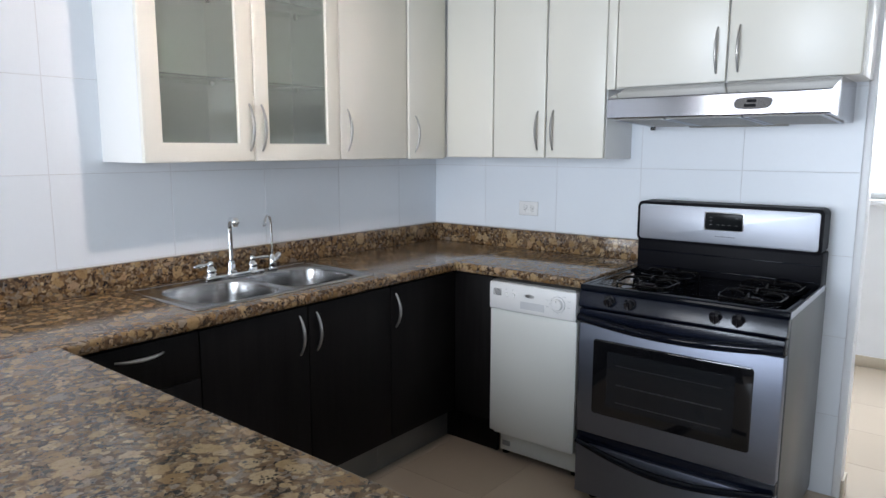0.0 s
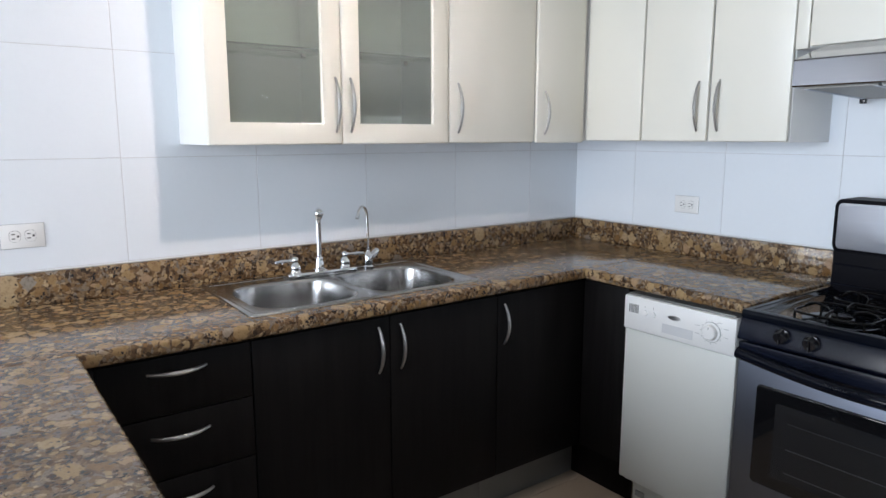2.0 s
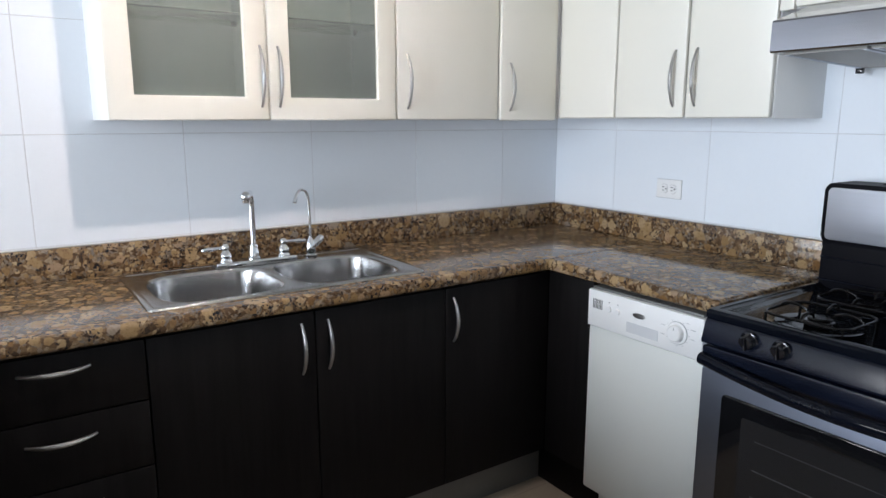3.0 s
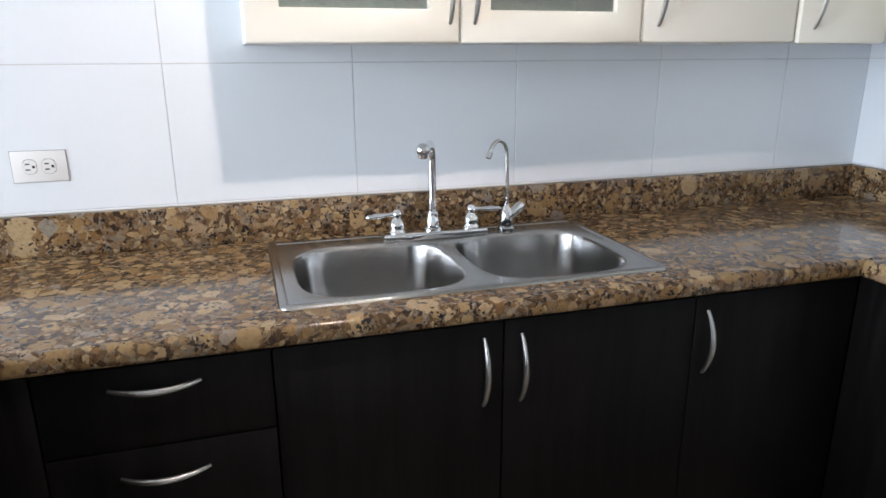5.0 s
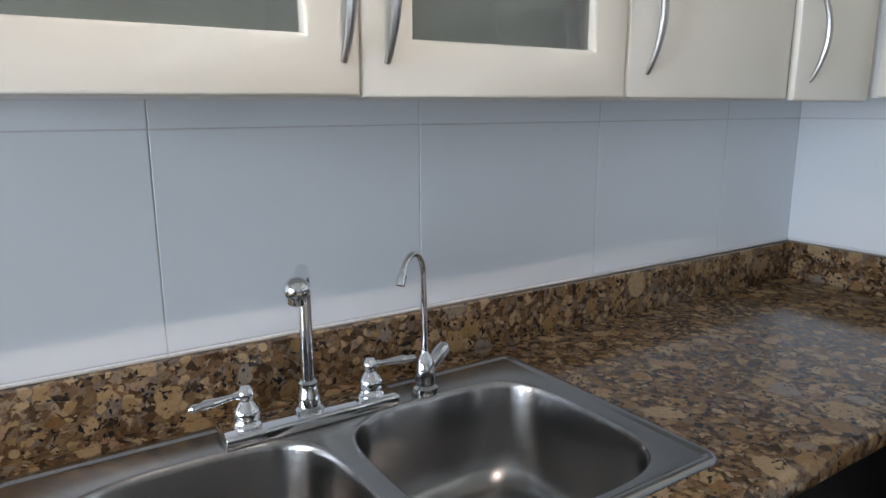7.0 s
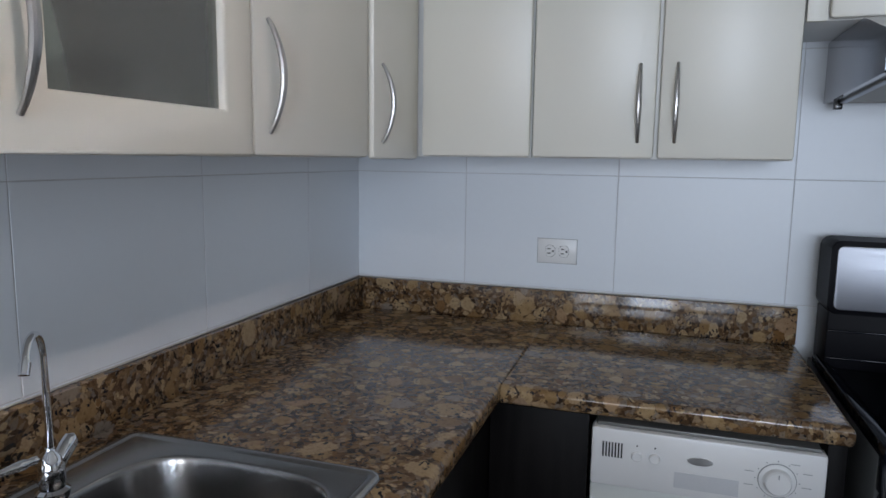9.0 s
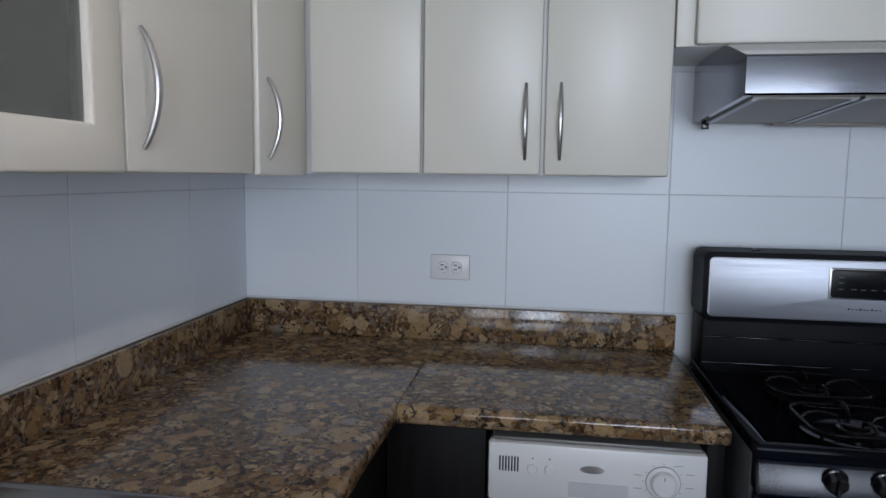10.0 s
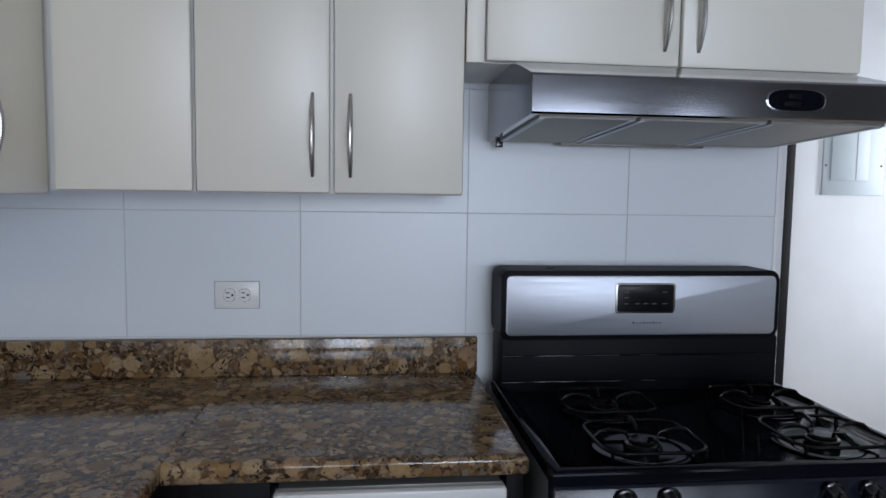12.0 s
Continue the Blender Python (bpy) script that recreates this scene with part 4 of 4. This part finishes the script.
# ---------------------------------------------------------------- range
def stove():
    s = thing("gas_range", (-0.36, -1.70, 0), "black and stainless steel four-burner gas range with an oven", "stove")
    y0, y1, xf = -2.081, -1.320, -0.665
    part("side_panel", box((xf, y1 - 0.012, 0.04), (-0.04, y1, 0.897), 0.002), SIDEGREY, s)
    part("side_panel", box((xf, y0, 0.04), (-0.04, y0 + 0.012, 0.897), 0.002), SIDEGREY, s, "dark grey steel side")
    part("body", box((xf + 0.002, y0 + 0.0125, 0.05), (-0.041, y1 - 0.0125, 0.895)), BLACKPLASTIC, s)
    for x, y in ((-0.62, y0 + 0.05), (-0.62, y1 - 0.05), (-0.1, y0 + 0.05), (-0.1, y1 - 0.05)):
        part("foot", lathe([(0.02, 0), (0.02, 0.012), (0.01, 0.014), (0.01, 0.05)], pose(x, y, 0), 12), BLACKPLASTIC, s)
    # cooktop: rim round a sunken pan
    tz = 0.922
    rim = bmesh.new()
    outer = (-0.70, y0 - 0.001, -0.10, y1 + 0.001)
    rows = []
    for d, z in ((0.0, 0.897), (0.0, tz - 0.008), (0.003, tz - 0.002), (0.008, tz), (0.020, tz), (0.030, tz - 0.008), (0.045, tz - 0.014)):
        a, b, c, e = outer[0] + d, outer[1] + d, outer[2] - d * 0.3, outer[3] - d
        rows.append([rim.verts.new(v) for v in ((a, b, z), (c, b, z), (c, e, z), (a, e, z))])
    for p, q in zip(rows, rows[1:]):
        for i in range(4):
            rim.faces.new((p[i], p[(i + 1) % 4], q[(i + 1) % 4], q[i]))
    rim.faces.new(rows[-1])
    rim.faces.new(rows[0])
    ct = part("cooktop", rim, PAN, s, "glossy black enamel cooktop")
    part("trim", box((-0.69, y0 - 0.0035, 0.896), (-0.10, y0 - 0.0012, 0.918), 0.0008), PANELSTEEL, s)
    for bx, by in ((-0.565, -1.541), (-0.565, -1.930), (-0.325, -1.546), (-0.325, -1.938)):
        bz = tz - 0.014
        bowl = part("burner_bowl", lathe([(0.098, 0.0003), (0.100, 0.003), (0.094, 0.004), (0.072, 0.001), (0.03, 0.001), (0.001, 0.001)], pose(bx, by, bz), 32), PAN, s, "shallow black drip bowl")
        part("burner_ring", lathe([(0.030, 0.001), (0.034, 0.006), (0.034, 0.012), (0.028, 0.014), (0.001, 0.014)], pose(bx, by, bz), 28), mat_burner, s, "dull aluminium burner head")
        part("burner_cap", lathe([(0.027, 0.0142), (0.028, 0.018), (0.024, 0.021), (0.001, 0.0215)], pose(bx, by, bz), 28), IRON, s)
        g = bmesh.new()
        gz = bz + 0.026
        tube([(bx + u, by + v, gz) for u, v in rounded(0.186, 0.206, 0.045, 6)], 0.0038, 8, g, closed=True)
        for k in range(4):
            c, q, reach = math.cos(math.pi / 2 * k), math.sin(math.pi / 2 * k), (0.093 if k % 2 == 0 else 0.103)
            arch = [(reach, 0), (reach - 0.012, 0.011), (reach - 0.03, 0.015), (0.055, 0.013), (0.036, 0.007), (0.030, -0.002)]
            tube([(bx + c * d, by + q * d, gz + h) for d, h in arch], [0.0038, 0.0044, 0.0044, 0.0042, 0.0038, 0.0026], 8, g)
            cx, cy = bx + (0.082 if k in (0, 3) else -0.082), by + (0.092 if k < 2 else -0.092)
            tube([(cx, cy, gz), (cx, cy, bz + 0.001)], [0.0038, 0.0036], 8, g)
        part("grate", g, IRON, s, "black wire pan support")
    # backguard
    part("splash_back", box((-0.168, y0 + 0.001, 0.905), (-0.05, y1 - 0.010, 1.05), 0.006), MATTEBLACK, s, "black lower back panel")
    part("splash_ledge", box((-0.175, y0 + 0.008, 0.932), (-0.1685, y1 - 0.012, 0.937), 0.002), ENAMEL, s)
    part("splash_ledge", box((-0.175, y0 + 0.008, 1.000), (-0.1685, y1 - 0.012, 1.005), 0.002), ENAMEL, s)
    ga, gb = 1.043, 1.223
    gw, yg = 0.749, -1.7005
    out = [(yg + a, (ga + gb) / 2 + b) for a, b in rounded(gw, gb - ga, 0.022, 6)]
    bg = part("backguard", prism(out, "x", -0.172, -0.045, 0.004), MATTEBLACK, s, "black framed back panel with rounded corners", smooth=50)
    inn = [(yg + a, (ga + gb) / 2 + b) for a, b in rounded(gw - 0.026, gb - ga - 0.026, 0.014, 6)]
    sp_ = part("steel_face", prism(inn, "x", -0.1765, -0.1715, 0.001), PANELSTEEL, bg, "brushed steel fascia", smooth=50)
    dd = [(-1.704 + a, 1.152 + b) for a, b in rounded(0.160, 0.078, 0.008, 5)]
    ds = part("display_frame", prism(dd, "x", -0.1785, -0.1764, 0.0005), SATIN, bg, smooth=50)
    dd = [(-1.704 + a, 1.152 + b) for a, b in rounded(0.150, 0.070, 0.007, 5)]
    part("display", prism(dd, "x", -0.180, -0.1784, 0.0004), DISPLAY, bg, "black clock and control display", smooth=50)
    for yy, zz in ((-1.652, 1.168), (-1.652, 1.154), (-1.755, 1.168), (-1.652, 1.138), (-1.682, 1.138), (-1.704, 1.138), (-1.727, 1.138), (-1.755, 1.138)):
        part("display_icon", box((-0.1804, yy - 0.006, zz - 0.0012), (-0.1799, yy + 0.006, zz + 0.0012)), RACKGREY, bg)
    lg = bmesh.new()
    for i in range(9):
        box((-0.1769, -1.672 - i * 0.009, 1.086), (-0.1763, -1.677 - i * 0.009, 1.0885 + 0.002 * (i % 3 == 0)), bm=lg)
    part("badge", lg, DARKSLOT, bg, "small dark script badge")
    part("vent_knob", box((-0.12, -1.476, 1.2205), (-0.105, -1.458, 1.2285), 0.003), BLACKPLASTIC, bg)
    # control panel, slightly raked
    cp_ = [(-0.698, 0.8965), (-0.705, 0.892), (-0.720, 0.838), (-0.716, 0.832), (xf, 0.832), (xf, 0.8965)]
    panel_ = part("control_panel", prism(cp_, "y", y0 + 0.001, y1 - 0.001, 0.002), SATINBLACK, s, "glossy black control panel")
    for ky in (-1.450, -1.532, -1.848, -1.924):
        m = Matrix.Translation((-0.7095, ky, 0.872)) @ pose(0, 0, 0, 0, -90 - 14, 0)
        k = part("knob", lathe([(0.0225, 0.0), (0.0225, 0.004), (0.0195, 0.006), (0.018, 0.020), (0.015, 0.023), (0.001, 0.023)], m, 28), BLACKPLASTIC, panel_, "round black burner knob")
        own = box((-0.018, -0.004, 0.018), (0.018, 0.004, 0.028), 0.002)
        own.transform(m)
        part("grip", own, BLACKPLASTIC, k)
        own = box((-0.016, -0.0008, 0.0281), (-0.004, 0.0008, 0.0286))
        own.transform(m)
        part("pointer", own, RACKGREY, k)
    # oven door
    dx = -0.711
    door = part("oven_door", box((dx, y0 + 0.004, 0.312), (xf - 0.001, y1 - 0.004, 0.765), 0.005), STEEL, s, "brushed stainless oven door")
    part("door_top", box((dx - 0.004, y0 + 0.003, 0.766), (xf - 0.001, y1 - 0.003, 0.826), 0.006), SATINBLACK, s, "black band above the oven door")
    hp = [(dx - 0.014 - 0.034 * math.sin(math.pi * i / 20), y1 - 0.008 - (y1 - y0 - 0.016) * i / 20, 0.792 - 0.018 * math.sin(math.pi * i / 20)) for i in range(21)]
    part("door_handle", tube(hp, [0.017] * 21, 14, flat=0.8), ENAMEL, door, "curved black oven handle")
    wo = [(-1.6885 + a, 0.558 + b) for a, b in rounded(0.596, 0.306, 0.012, 5)]
    gl = part("window", prism(wo, "x", dx - 0.003, dx + 0.0005, 0.001), OVENGLASS, door, "black oven glass", smooth=50)
    wi = [(-1.6885 + a, 0.556 + b) for a, b in rounded(0.478, 0.225, 0.008, 5)]
    inner = part("inner_pane", prism(wi, "x", dx - 0.0036, dx - 0.0028), OVENINNER, gl, smooth=50)
    for zz, thick in ((0.540, 0.0022), (0.468, 0.0022), (0.618, 0.001)):
        part("rack_line", box((dx - 0.0042, -1.6885 - 0.2, zz), (dx - 0.0036, -1.6885 + 0.2, zz + thick)), RACKGREY, gl, "faint oven rack wire seen in the glass")
    # drawer
    drw = part("drawer", box((dx, y0 + 0.004, 0.048), (xf - 0.001, y1 - 0.004, 0.262), 0.005), STEEL, s, "brushed stainless storage drawer")
    part("drawer_top", box((dx + 0.012, y0 + 0.004, 0.263), (xf - 0.001, y1 - 0.004, 0.309), 0.003), SATINBLACK, s)
    hp = [(dx - 0.004 - 0.030 * math.sin(math.pi * i / 20), y1 - 0.008 - (y1 - y0 - 0.016) * i / 20, 0.272 - 0.045 * math.sin(math.pi * i / 20)) for i in range(21)]
    part("drawer_handle", tube(hp, [0.016 - 0.004 * abs(i - 10) / 10 for i in range(21)], 14, flat=0.8), ENAMEL, drw, "curved black drawer handle")


mat_burner = mat("burner_aluminium", (0.018, 0.018, 0.018), 0.25, 0.4, 0.1, 30)
stove()

# ---------------------------------------------------------------- breaker panel in the room beyond
bp = thing("breaker_panel", (1.25, -3.35, 1.435), "grey painted electrical breaker panel set in the white wall", "electrical panel")
part("cover", box((1.238, -3.51, 1.436), (1.2495, -3.19, 1.93), 0.003), PANELGREY, bp)
pd = part("door", box((1.232, -3.425, 1.506), (1.2375, -3.228, 1.88), 0.002), PANELGREY, bp)
part("seam", box((1.2308, -3.362, 1.51), (1.2318, -3.3595, 1.875)), GREYPLASTIC, pd)
part("latch", box((1.224, -3.418, 1.775), (1.2315, -3.373, 1.81), 0.002), WHITEPLASTIC, bp)
part("latch_slot", box((1.222, -3.406, 1.78), (1.2238, -3.386, 1.805)), DARKSLOT, bp)
for y, z in ((-3.203, 1.58), (-3.496, 1.58)):
    part("screw", lathe([(0.005, 0), (0.005, 0.003)], Matrix.Translation((1.238, y, z)) @ pose(0, 0, 0, 0, -90, 0), 10), DARKSLOT, bp)

# ---------------------------------------------------------------- tiles: pieces of the walls and the floor
G = 0.0010


def tile_mesh(w, h, d, name):
    """A thin slab with eased front edges; it lies in x and z and faces -y."""
    bm = bmesh.new()
    e = 0.0008
    rings = [[(0, d, 0), (w, d, 0), (w, d, h), (0, d, h)], [(0, e, 0), (w, e, 0), (w, e, h), (0, e, h)], [(e, 0, e), (w - e, 0, e), (w - e, 0, h - e), (e, 0, h - e)]]
    rows = [[bm.verts.new(p) for p in r] for r in rings]
    for a, b in zip(rows, rows[1:]):
        for i in range(4):
            bm.faces.new((a[i], a[(i + 1) % 4], b[(i + 1) % 4], b[i]))
    bm.faces.new(rows[-1])
    bmesh.ops.recalc_face_normals(bm, faces=bm.faces)
    me = bpy.data.meshes.new(name)
    bm.to_mesh(me)
    bm.free()
    return me


def lay(parent, name, material, cells, turn):
    """cells: (u0, u1, v0, v1); turn(u0, v0, u1) gives each tile's pose. Alike tiles share one mesh."""
    made = {}
    for u0, u1, v0, v1 in cells:
        w, h = round(u1 - u0 - 2 * G, 4), round(v1 - v0 - 2 * G, 4)
        if w < 0.01 or h < 0.01:
            continue
        if (w, h) not in made:
            made[w, h] = tile_mesh(w, h, 0.0012, name)
            made[w, h].materials.append(material)
        ob = new(name, made[w, h])
        ob.parent = parent
        ob.matrix_basis = turn(u0 + G, v0 + G, u1 - G)


def grid(us, vs):
    return [(a, b, c, e) for a, b in zip(us, us[1:]) for c, e in zip(vs, vs[1:])]


rows_z = [0, 0.354, 0.690, 1.026, 1.3615, 1.697, 2.033, 2.369, CEIL]
lay(wall_north, "tile", TILE, grid([-5.19] + [-0.325 - 0.45 * i for i in range(10, -1, -1)] + [0.0], rows_z), lambda u, v, u1: pose(u, -0.001, v))
lay(wall_stove, "tile", TILE, grid([0.0, 0.361, 0.811, 1.262, 1.717, 2.1595], rows_z), lambda u, v, u1: Matrix.Translation((-0.001, -u, v)) @ pose(0, 0, 0, 0, 0, -90))
FX = [-5.2 + 0.02] + [-4.995 + 0.45 * i for i in range(15)] + [2.088]
FY = [-5.19] + [-5.06 + 0.45 * i for i in range(12)] + [-0.001]
FX = [x for x in FX if x <= 2.088]
FY = sorted(set(y for y in FY if y <= -0.001))
lay(floor, "tile", FLOOR_TILE, grid(FX, FY), lambda u, v, u1: Matrix.Translation((u, v, 0.0)) @ pose(0, 0, 0, -90, 0, 0) @ Matrix.Translation((0, 0, 0)) if False else Matrix(((1, 0, 0, u), (0, 0, 1, v), (0, -1, 0, 0), (0, 0, 0, 1))))
